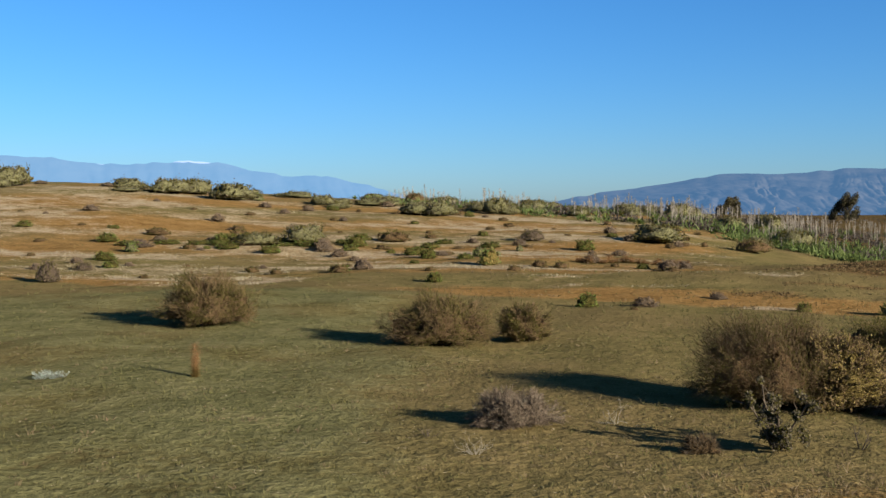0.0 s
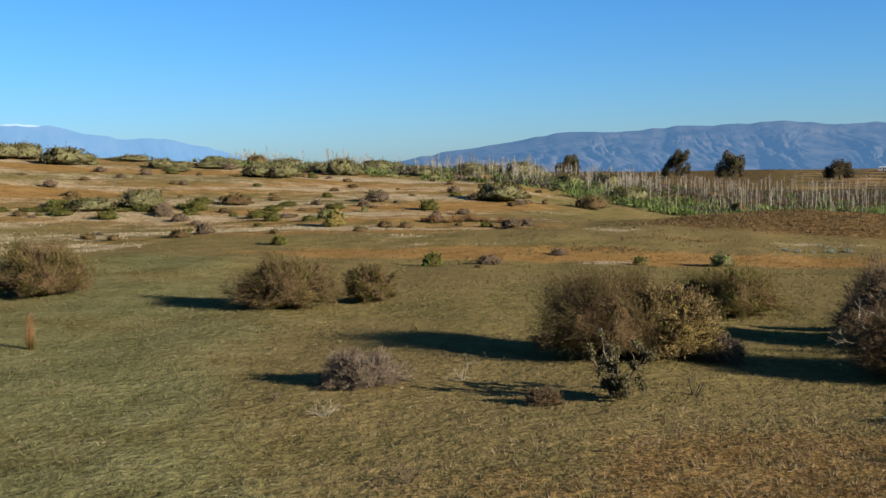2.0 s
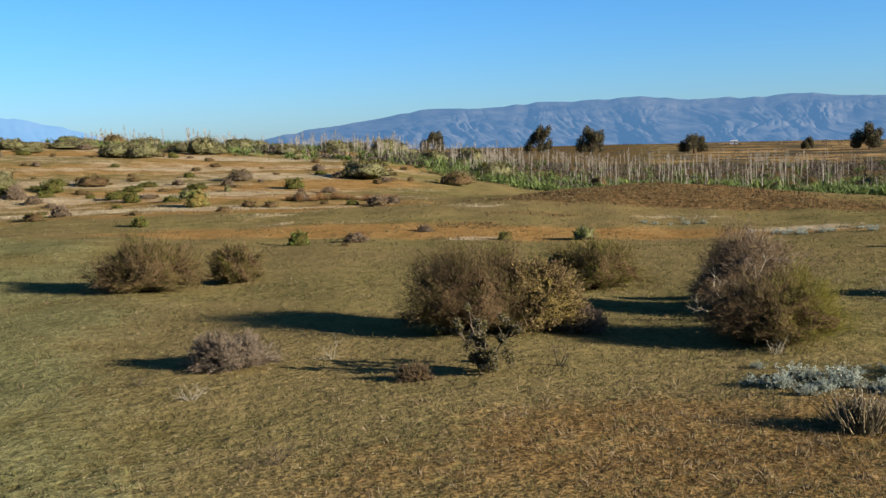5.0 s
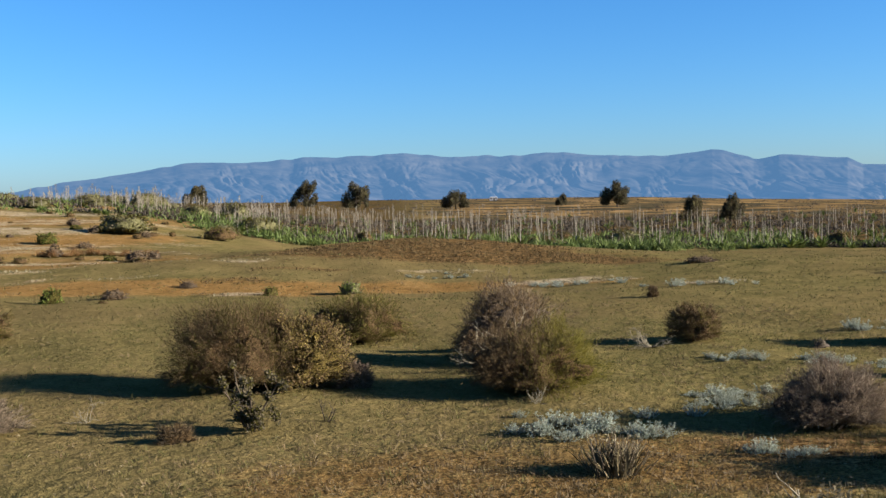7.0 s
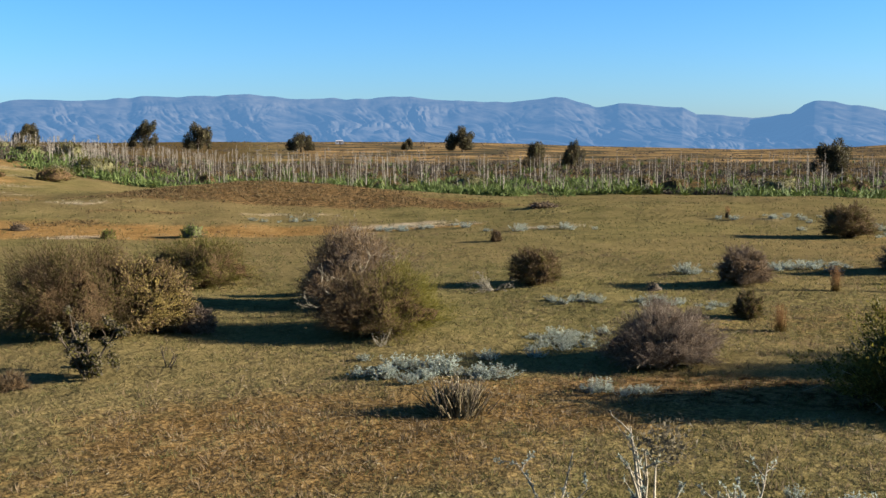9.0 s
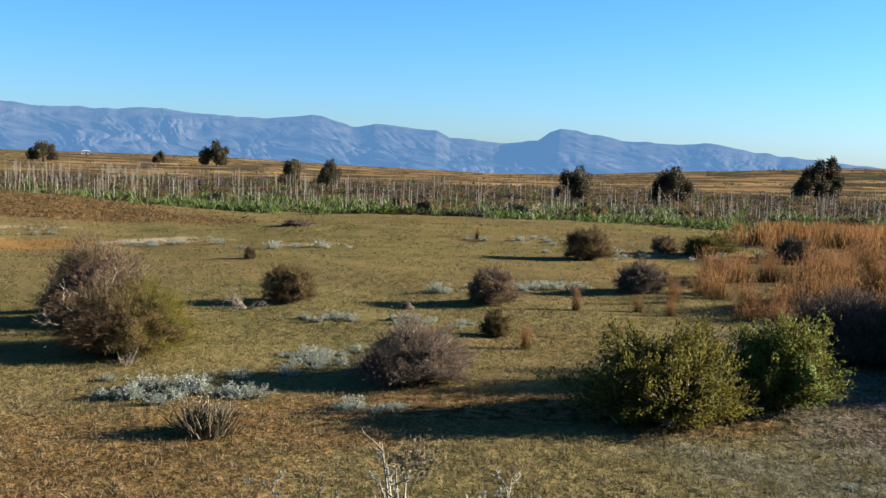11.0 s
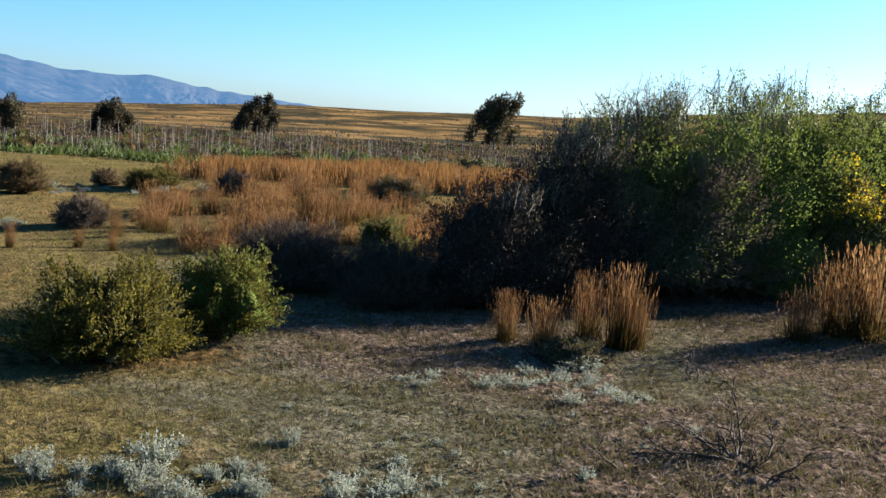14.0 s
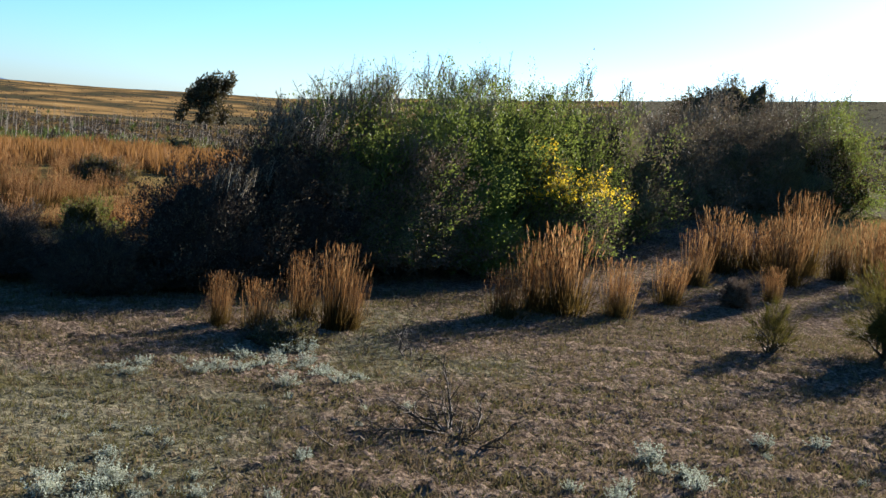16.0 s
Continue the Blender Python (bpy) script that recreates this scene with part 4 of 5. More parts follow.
shrub("back_thicket_shrub", "dark shrub standing beyond the sandy clearing", (14.6, -7.6, 2.6, 1.7), 55, DARK_LEAVES, DARK_WOOD, 15600, (0.050, 0.022), lobes=14, second=PURPLE_TWIGS, second_share=0.3, group=THICKET, fill=0.6, shell=0.2, bulge=0.42, fuzz=0.05)
shrub("young_shrub", "small airy green twiggy shrub on the sandy ground", (16.1, -4.6, 1.0, 0.85), 47, OLIVE_LEAVES, DARK_WOOD, 1300, (0.060, 0.0130), lobes=14, fill=0, shell=0.5, bulge=0.5, twigs=260, twig=0.2, group=THICKET)
shrub("young_shrub", "airy green shrub with thin twigs on sandy ground", (16.45, -6.4, 1.75, 1.5), 48, OLIVE_LEAVES, DARK_WOOD, 5200, (0.050, 0.0130), lobes=14, fill=0.4, shell=0.4, bulge=0.5, twigs=300, group=THICKET)
shrub("dark_shrub", "small dark shrub among orange grass tufts", (20.2, -5.0, 0.68, 0.56), 49, PURPLE_TWIGS, DARK_WOOD, 3799, (0.029, 0.0098), lobes=8, group=THICKET)
shrub("low_shrub", "low dark green shrub at the foot of orange grass", (14.2, 2.3, 1.35, 0.42), 50, DARK_LEAVES, DARK_WOOD, 4480, (0.032, 0.0140), lobes=12, second=OLIVE_LEAVES, second_share=0.3, group=THICKET)

cover = Dome(39, 15, BLOOM[2] * 0.97, BLOOM[2] * 0.88, BLOOM[3], 0.42)
p, out = cover.points(30000, 0.02, 0.5)
rng = cover.rng
band = p[:, 2] / BLOOM[3] + 0.10 * ripple(p[:, 0] * 3, p[:, 1] * 3 + p[:, 2] * 2, 2.5, 8)
clump = ripple(p[:, 0] * 5, p[:, 1] * 5 + p[:, 2] * 4, 1.6, 9)
keep = (band > 0.58) & (p[:, 0] < 0.6) & (clump + rng.normal(size=len(p)) * 0.3 > 0.05)
part("blossom", mesh_of("blossom", *crown_leaves(rng, p[keep], out[keep], (0.050, 0.034)), FLOWERS), blooming, "bright yellow blossom")


def leafless(name, label, x, y, mains, reach, rise, levels, radius, seed, material, group="", forks=4, wiggle=0.25, shrink=0.55, category="shrub", sink=0.03, leaf=None):
    """A bare woody plant: forking rods, some with a few small leaves."""
    rng = np.random.default_rng(seed)
    P, Q, A, B = limbs(rng, mains, reach, rise, levels, radius, forks, wiggle, shrink)
    ob = base(name, x, y, label, category, group, 0.0, sink)
    thick = A > radius * 0.3
    part("trunk_frame", mesh_of("trunk_frame", *sticks(P[thick], Q[thick], A[thick], B[thick], 5), material, True), ob)
    part("twig_frame", mesh_of("twig_frame", *sticks(P[~thick], Q[~thick], A[~thick], B[~thick], 3), material), ob)
    if leaf:
        tip = np.repeat(Q[~thick][::2], 3, 0)
        part("leaf_mass", mesh_of("leaf_mass", *blades(rng, tip, unit(directions(rng, len(tip)) + (0, 0, 0.6)), rng.uniform(0.015, 0.035, len(tip)), 0.010), leaf), ob, "small silver-green leaves")
    return ob


def knotted(x, y, wide, tall, seed):
    """Gnarled stems that end in tight knots of leaves, with gaps between."""
    rng = np.random.default_rng(seed)
    P, Q, A, B = limbs(rng, 9, tall * 0.85, (0.75, 1.5), 2, 0.022, 5, 0.22, 0.42)
    ob = base("knotted_shrub", x, y, "dark knotted shrub with tight leaf clusters", "shrub", NEAR)
    part("stem_frame", mesh_of("stem_frame", *sticks(P, Q, A, B, 5), DARK_WOOD, True), ob, "gnarled dark stems")
    knots = np.concatenate([Q[rng.permutation(len(Q))[:46]], rng.normal(size=(10, 3)) * (wide * 0.2, wide * 0.2, 0.03) + (0, 0, tall * 0.2)])
    size = rng.uniform(0.035, 0.085, len(knots))
    for share, material in ((70, DARK_LEAVES), (45, OLIVE_LEAVES)):
        out = directions(rng, len(knots) * share)
        at = np.repeat(knots, share, 0) + out * np.repeat(size, share)[:, None] * rng.uniform(0.3, 1.0, (len(out), 1))
        at[:, 2] = np.maximum(at[:, 2], 0.02)
        part("foliage", mesh_of("foliage", *crown_leaves(rng, at, out, (0.036, 0.020)), material), ob)
    return ob


knotted(3.7, 14.1, 0.95, 0.95, 7)
FORE = "dead branches lying or standing on the ground"
woody = leafless("leafless_shrub", "bare pale woody shrub with knobbly upright branches", 5.75, 6.05, 7, 0.78, (1.0, 1.45), 3, 0.017, 71, GREY_WOOD, FORE, leaf=SILVER_LEAVES, forks=6, wiggle=0.13, shrink=0.26)
leafless("leafless_shrub", "bare woody shrub with few crooked branches", 5.2, 6.5, 4, 0.6, (0.7, 1.2), 3, 0.011, 72, GREY_WOOD, FORE, leaf=SILVER_LEAVES, forks=5, wiggle=0.2, shrink=0.3)
leafless("leafless_shrub", "bare pale woody shrub with thin branches", 6.35, 5.6, 5, 0.6, (0.8, 1.4), 3, 0.012, 73, GREY_WOOD, FORE, leaf=SILVER_LEAVES, forks=5, wiggle=0.18, shrink=0.3)
rng = np.random.default_rng(74)
spot = rng.normal(size=(420, 3)) * (0.10, 0.10, 0.08) + (0.16, -0.02, 0.70)
part("leaf_mass", mesh_of("leaf_mass", *crown_leaves(rng, spot, directions(rng, 420), (0.04, 0.018)), DARK_LEAVES), woody, "tuft of dark green leaves")
leafless("dead_branch", "dark dead twiggy branch standing on sandy soil", 13.9, 0.6, 7, 0.45, (0.2, 1.0), 3, 0.012, 75, DARK_WOOD, FORE, 4, 0.3, category="branch")
leafless("fallen_branch", "large dead branch fallen on sandy soil", 10.5, 0.0, 13, 0.75, (0.0, 0.26), 3, 0.016, 76, DARK_WOOD, FORE, 6, 0.3, category="branch", sink=-0.01)
leafless("fallen_branch", "thin dead branch fallen on grass", 9.75, 1.0, 5, 0.42, (0.02, 0.35), 3, 0.012, 77, DARK_WOOD, FORE, 4, 0.3, category="branch", sink=-0.01)
leafless("branch_pile", "pile of grey dead branches beside a shrub", 12.75, 17.85, 12, 0.42, (0.02, 0.35), 3, 0.011, 78, SHOOT_WOOD, FORE, 4, 0.3, category="branch", sink=-0.01)
leafless("leafless_shrub", "dead grey branches on top of a brown shrub", 8.95, 16.6, 14, 0.85, (0.35, 0.9), 3, 0.016, 79, GREY_WOOD, FORE, 5, 0.25)
leafless("leafless_shrub", "dead grey branches at a shrub's foot", 7.9, 13.9, 8, 0.26, (0.3, 1.1), 3, 0.006, 80, SHOOT_WOOD, FORE, 4, 0.3)
leafless("leafless_shrub", "tiny dead shrub with forked twigs", 1.9, 15.9, 7, 0.3, (0.3, 1.2), 3, 0.006, 81, SHOOT_WOOD, FORE, 4, 0.3)
leafless("leafless_shrub", "small bare forked shrub on grass", 4.75, 14.1, 3, 0.34, (0.8, 1.4), 3, 0.010, 82, DARK_WOOD, FORE, 3, 0.25)
leafless("leafless_shrub", "tiny dry forked shrub on short grass", -0.75, 14.6, 4, 0.2, (0.5, 1.3), 3, 0.005, 83, DARK_WOOD, FORE, 4, 0.3)
leafless("leafless_shrub", "small dry shrub of thin twigs on grass", 0.7, 10.6, 8, 0.28, (0.5, 1.4), 3, 0.005, 84, DARK_WOOD, FORE, 4, 0.3)
leafless("leafless_shrub", "small dry shrub of pale twigs", -0.1, 13.6, 9, 0.26, (0.4, 1.4), 3, 0.004, 85, GREY_WOOD, FORE, 4, 0.3)

# a clump of stiff dead leaves
OLIVE_DRAB = leafy("drab_dead_leaves", ((0.1, (0.056, 0.043, 0.021)), (0.5, (0.138, 0.108, 0.052)), (0.9, (0.275, 0.216, 0.105))), 0.1)
rng = np.random.default_rng(90)
clump = base("dead_clump", 6.57, 9.9, "clump of stiff dead leaves and pale twigs", "plant")
n = 420
foot = rng.normal(size=(n, 3)) * (0.11, 0.11, 0.0)
aim = unit(foot * 2.2 + rng.normal(size=(n, 3)) * 0.35 + (0, 0, 1.3))
part("leaf_mass", mesh_of("leaf_mass", *ribbons(rng, foot, aim, rng.uniform(0.14, 0.44, n), 0.017, 0.15), OLIVE_DRAB), clump)
n = 90
foot = rng.normal(size=(n, 3)) * (0.11, 0.11, 0.0)
aim = unit(foot * 2.2 + rng.normal(size=(n, 3)) * 0.25 + (0, 0, 1.3))
tip = foot + aim * rng.uniform(0.18, 0.46, (n, 1))
part("twig_frame", mesh_of("twig_frame", *sticks(foot, tip, 0.006, 0.004), DARK_WOOD), clump)
at = np.repeat(tip, 2, 0) + rng.normal(size=(n * 2, 3)) * 0.02
part("foliage", mesh_of("foliage", *blades(rng, at, unit(directions(rng, n * 2) + (0, 0, 0.5)), rng.uniform(0.03, 0.06, n * 2), 0.016), PALE_STRAW), clump, "withered pale leaf tips")

# a low dark stump with a few dead leaves
rng = np.random.default_rng(91)
stump = base("stump", 15.46, 16.17, "low dark weathered stump on short grass", "stump")
part("wood_mass", mesh_of("wood_mass", *Dome(91, 7, 0.36, 0.3, 0.2, 0.5).core(1.0, 18, 11), DARK_WOOD, True), stump)
tips = rng.normal(size=(60, 3)) * (0.13, 0.1, 0.03) + (0, 0, 0.14)
part("leaf_mass", mesh_of("leaf_mass", *slivers(rng, tips, unit(directions(rng, 60) + (0, 0, 0.8)), rng.uniform(0.04, 0.11, 60), 0.014), OLIVE_DRAB), stump)

# ---- orange grass ----
def tuft_parts(seed, n=120, h=1.0, wide=0.10):
    rng = np.random.default_rng(seed)
    foot = rng.normal(size=(n, 3)) * (wide, wide, 0.0)
    aim = unit(foot * 0.55 + rng.normal(size=(n, 3)) * (0.085, 0.085, 0) + (0.03, 0, 1.0))
    length = h * rng.uniform(0.5, 1.0, n)
    stalk = ribbons(rng, foot, aim, length, 0.008, 0.06)
    tip = foot + aim * length[:, None] * 0.95 + aim * (1, 1, 0) * 0.05 * length[:, None]
    heads = [blades(rng, tip - aim * k * 0.07 * h, unit(aim + directions(rng, n) * 0.22), 0.09 * h, 0.011) for k in range(2)]
    low = rng.normal(size=(n // 2, 3)) * (wide * 1.1, wide * 1.1, 0.0)
    bow = unit(low * 2.2 + rng.normal(size=(n // 2, 3)) * 0.3 + (0, 0, 1.0))
    leaf = ribbons(rng, low, bow, h * rng.uniform(0.25, 0.55, n // 2), 0.008, 0.25)
    return joined(stalk, leaf), joined(*heads)


def tuft(name, label, group, seed, **how):
    ob = tagged(new(name), label, "grass tuft", group)
    stalk, head = tuft_parts(seed, **how)
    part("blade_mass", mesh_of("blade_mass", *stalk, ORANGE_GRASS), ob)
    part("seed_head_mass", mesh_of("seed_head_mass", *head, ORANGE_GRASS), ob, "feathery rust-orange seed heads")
    return ob


TUFTS = "tall orange grass tufts along the thicket"
SINGLE = "lone orange grass tufts on the short turf"
# x, y, width, height
EDGE_TUFTS = ((14.78, 3.25, 0.4, 0.8), (14.81, 2.73, 0.5, 0.76), (15.23, 2.21, 0.5, 1.08), (15.3, 1.73, 0.7, 1.24), (15.4, 1.5, 0.45, 1.1), (17.39, -0.7, 0.63, 1.13), (18.13, -1.18, 0.56, 1.13),
              (18.14, -1.65, 0.8, 1.23), (18.34, -2.62, 0.75, 1.26), (19.99, -3.75, 0.65, 1.15), (22.4, -4.7, 0.61, 1.08), (24.3, -5.64, 0.79, 1.18), (20.97, -5.88, 0.52, 0.92),
              (24.9, -6.47, 0.93, 1.4), (24.8, -7.58, 1.0, 1.75), (23.3, -6.73, 0.75, 1.25), (24.4, -8.22, 0.95, 1.55), (25.8, -9.44, 1.0, 1.7), (22.4, -8.46, 0.45, 0.91), (23.6, -8.9, 0.7, 1.2), (25.4, -7.0, 0.8, 1.5))
LONE_TUFTS = ((18.04, 13.83, 0.33, 0.68), (19.24, 13.15, 0.29, 0.55), (19.36, 12.42, 0.26, 0.45), (13.85, 11.64, 0.21, 0.39), (31.66, 29.21, 0.31, 0.53), (16.36, 11.55, 0.16, 0.23), (-5.3, 20.06, 0.21, 0.62),
              (21.0, 13.4, 0.3, 0.5), (26.5, 17.2, 0.25, 0.35), (27.3, 15.4, 0.3, 0.45), (24.6, 15.2, 0.2, 0.3))
rng = random.Random(5)
kinds = [tuft("orange_grass_tuft", "upright tuft of rust-orange dry grass", TUFTS, 200 + k, n=210) for k in range(4)]
for i, (x, y, w, h) in enumerate(EDGE_TUFTS):
    w = w * (1.22 if i > 4 else 1.0)
    m = placed(x, y, rng.uniform(0, 360), (w / 0.62, w / 0.62, h))
    if i < len(kinds):
        kinds[i].matrix_basis = m
    else:
        copy_thing(kinds[i % 4], m)
for ob in (copy_thing(kinds[i % 4], placed(x, y, rng.uniform(0, 360), (w / 0.62, w / 0.62, h))) for i, (x, y, w, h) in enumerate(LONE_TUFTS)):
    tagged(ob, "lone tuft of orange dry grass on short turf", group=SINGLE)

for i in range(26):
    u = (i + rng.uniform(-0.35, 0.35)) / 25
    ob = copy_thing(kinds[i % 4], placed(5.2 + 5.8 * u, 61.3 - 0.9 * u + rng.uniform(-0.2, 0.2), rng.uniform(0, 360), (0.75, 0.75, rng.uniform(0.25, 0.48))))
    tagged(ob, "low orange grass tuft in a row below a bank", group="row of orange grass tufts below a bank")

STAND = "stand of orange grass beyond the thicket"
spare = [tuft("orange_grass_tuft", "slender tuft in a stand of orange grass", STAND, 220 + k, n=120) for k in range(4)]


def in_stand(x, y):
    az, r = bearing(x, y), math.hypot(x, y)
    first = np.interp(r, (21, 23, 27, 40, 55, 90), (64, 61, 58.5, 60.5, 62.0, 63.5)) + 2.0 * float(ripple(x, y, 6.0, 31))
    return first < az < 78 and float(ripple(x, y, 3.2, 33)) > -0.05


made = 0
while made < 170:
    az, r = radians(rng.uniform(57, 77)), rng.uniform(22, 46)
    x, y = r * math.sin(az), r * math.cos(az)
    if not in_stand(x, y) or math.hypot(x - 22.4, y - 7.3) < 0.9 or math.hypot(x - 17.3, y - 7.7) < 1.3:
        continue
    m = placed(x, y, rng.uniform(0, 360), (rng.uniform(0.8, 1.35), rng.uniform(0.8, 1.35), rng.uniform(0.4, 1.1)))
    if made < 4:
        spare[made].matrix_basis = m
    else:
        copy_thing(spare[made % 4], m)
    made += 1


def far_grass():
    rng = np.random.default_rng(41)
    at = []
    while len(at) < 420:
        az, r = radians(rng.uniform(57, 79)), math.exp(rng.uniform(math.log(42), math.log(92)))
        x, y = r * math.sin(az), r * math.cos(az)
        if in_stand(x, y):
            at.append((x, y))
    at = np.repeat(np.array(at), 22, axis=0) + rng.normal(size=(420 * 22, 2)) * 0.28
    foot = np.column_stack([at, height(at[:, 0], at[:, 1]) - 0.03])
    aim = unit(rng.normal(size=foot.shape) * (0.16, 0.16, 0) + (0, 0, 1))
    me = mesh_of("far_orange_grass", *ribbons(rng, foot, aim, rng.uniform(0.5, 1.0, len(foot)), 0.045, 0.1), ORANGE_STUFF)
    tagged(new("far_orange_grass", me), "distant stand of rust-orange dry grass", "grass", kind="stuff")


ORANGE_STUFF = leafy("far_orange_grass", ((0.05, (0.124, 0.056, 0.017)), (0.5, (0.236, 0.115, 0.034)), (0.95, (0.355, 0.197, 0.065))), 0.3, gloss=0.03, deep=0.78)
far_grass()


# ---- turf: short grazed grass and stubble ----
def turf(name, label, count, near, far, material, tall, wide, accept, seed, each=4):
    rng = np.random.default_rng(seed)
    az = np.radians(rng.uniform(-26, 114, count))
    r = np.exp(rng.uniform(math.log(near), math.log(far), count))
    x, y = r * np.sin(az), r * np.cos(az)
    keep = accept(x, y, rng.uniform(size=count)) & (rng.uniform(size=count) < np.interp(np.degrees(az), (2, 32), (0.4, 1.0)))
    x, y, r = x[keep], y[keep], r[keep]
    x, y, r = (np.repeat(v, each) for v in (x, y, r))
    grow = np.clip(r / 14, 0.75, 3.2)
    x, y = x + rng.normal(size=len(x)) * 0.035 * grow, y + rng.normal(size=len(x)) * 0.035 * grow
    foot = np.column_stack([x, y, height(x, y) - 0.012])
    aim = unit(rng.normal(size=foot.shape) * (0.55, 0.55, 0.2) + (0, 0, 0.8))
    me = mesh_of(name, *slivers(rng, foot, aim, tall * rng.uniform(0.5, 1.3, len(x)) * grow ** 0.5, wide * grow), material)
    return tagged(new(name, me), label, "grass", kind="stuff")


def on_grass(x, y, luck):
    s = soils(x, y)
    thin = np.maximum(np.maximum(s["sand"] * 0.4, s["bare"] * 0.75), np.maximum(s["dry"], s["pale"]) * 0.6)
    return (luck > thin) & (ripple(x, y, 1.3, 51) + ripple(x, y, 4.0, 52) > -1.0)


def on_soil(x, y, luck):
    s = soils(x, y)
    return luck < 0.16 + np.maximum(np.maximum(s["sand"] * 0.55, s["bare"] * 0.8), s["dry"] * 0.7)


turf("short_turf", "short grazed olive turf", 42000, 7.0, 75.0, TURF, 0.05, 0.012, on_grass, 61)
turf("dry_stubble", "dry reddish stubble on bare soil", 26000, 7.0, 70.0, STRAW_BITS, 0.05, 0.013, on_soil, 62)


def cushions(name, label, count, material, accept, seed, tall, each=11, thick=(0.007, 0.015), out=30.0):
    """Small tussocks that throw short shadows over the ground."""
    rng = np.random.default_rng(seed)
    az = np.radians(rng.uniform(-26, 114, count))
    r = rng.uniform(6.5 ** 0.7, out ** 0.7, count) ** (1 / 0.7)
    x, y = r * np.sin(az), r * np.cos(az)
    keep = accept(x, y, rng.uniform(size=count)) & (rng.uniform(size=count) < np.interp(np.degrees(az), (2, 32), (0.25, 1.0)))
    x, y = x[keep], y[keep]
    size = np.repeat(rng.uniform(0.4, 1.4, len(x)) ** 1.5, each)
    x, y = np.repeat(x, each), np.repeat(y, each)
    off = rng.normal(size=(len(x), 2)) * 0.045 * size[:, None]
    foot = np.column_stack([x + off[:, 0], y + off[:, 1], height(x, y) - 0.012])
    aim = unit(np.column_stack([off * 9, np.zeros(len(x))]) + rng.normal(size=foot.shape) * 0.3 + (0, 0, 0.75))
    me = mesh_of(name, *slivers(rng, foot, aim, tall * rng.uniform(0.5, 1.2, len(x)) * size, rng.uniform(*thick, len(x))), material)
    return tagged(new(name, me), label, "grass", kind="stuff")


cushions("grass_tussocks", "small olive grass tussocks on the turf", 26000, TURF, on_grass, 65, 0.075)
cushions("dry_tussocks", "small straw and rust coloured tussocks on soil", 46000, STRAW_BITS, on_soil, 66, 0.075)


def scatter_scrub(name, label, material, spots, tall, wide, each, seed):
    """Small bristly clumps: spots is an array of x, y, size."""
    rng = np.random.default_rng(seed)
    x, y, size = (np.repeat(spots[:, k], each) for k in range(3))
    x, y = x + rng.normal(size=len(x)) * wide * size, y + rng.normal(size=len(x)) * wide * size
    foot = np.column_stack([x, y, height(x, y) - 0.03])
    aim = unit(rng.normal(size=foot.shape) * (0.6, 0.6, 0.2) + (0, 0, 0.8))
    me = mesh_of(name, *slivers(rng, foot, aim, tall * rng.uniform(0.5, 1.2, len(x)) * size, tall * 0.32 * size), material)
    return tagged(new(name, me), label, "scrub", kind="stuff")


def mound_clods():
    rng = np.random.default_rng(69)
    az, r = np.radians(rng.uniform(8, 40, 9000)), rng.uniform(40, 64, 9000)
    x, y = r * np.sin(az), r * np.cos(az)
    keep = blob(x, y, CLOD_AND_SHADE_SPOTS) > rng.uniform(0.15, 1.0, len(x))
    scatter_scrub("clod_scrub", "low dark tussocks on the grassy mound", CLOD_GROWTH, np.column_stack([x, y, rng.uniform(0.5, 1.3, len(x))])[keep], 0.13, 0.10, 10, 70)


def plain_scrub():
    rng = np.random.default_rng(79)
    az, r = np.radians(rng.uniform(8, 112, 9000)), 190 * np.exp(rng.uniform(0, 1.25, 9000))
    x, y = r * np.sin(az), r * np.cos(az)
    keep = ripple(x, y, 60.0, 80) + 0.7 * ripple(x, y, 21.0, 81) > rng.uniform(-0.9, 1.4, len(x))
    scatter_scrub("plain_scrub", "dark low scrub scattered over the golden plain", FIELD_SCRUB, np.column_stack([x, y, rng.uniform(0.5, 1.4, len(x)) * (r / 300) ** 0.5])[keep], 0.55, 0.7, 12, 82)


CLOD_GROWTH = leafy("clod_growth", ((0.1, (0.040, 0.026, 0.010)), (0.5, (0.10, 0.066, 0.024)), (0.9, (0.17, 0.115, 0.045))), 0.1, 0.85)
FIELD_SCRUB = leafy("field_scrub", ((0.1, (0.036, 0.029, 0.020)), (0.5, (0.072, 0.058, 0.040)), (0.9, (0.125, 0.10, 0.066))), 0.2, 0.8, 0.5, 0.3)


def east_scrub():
    rng = np.random.default_rng(83)
    az, r = np.radians(rng.uniform(96, 116, 5200)), 48 * np.exp(rng.uniform(0, 2.2, 5200))
    spots = np.column_stack([r * np.sin(az), r * np.cos(az), rng.uniform(0.5, 1.4, len(az)) * (r / 150) ** 0.5])
    scatter_scrub("slope_scrub", "dense dark scrub over the slope behind the thicket", FIELD_SCRUB, spots, 0.7, 0.7, 12, 84)


mound_clods()
plain_scrub()
east_scrub()


def on_sand(x, y, luck):
    return luck < soils(x, y)["sand"] * 1.3 - 0.1


def on_open(x, y, luck):
    s = soils(x, y)
    return luck < np.maximum(s["sand"], s["grey"])


cushions("low_mats", "low mats of straw, rust and olive growth on sand", 34000, MAT_LEAVES, on_sand, 68, 0.075, 8, (0.018, 0.034), 19.0)
cushions("grass_sprigs", "short olive grass sprigs dotted over the sand", 42000, TURF, on_open, 94, 0.068, 6, (0.008, 0.018), 19.0)


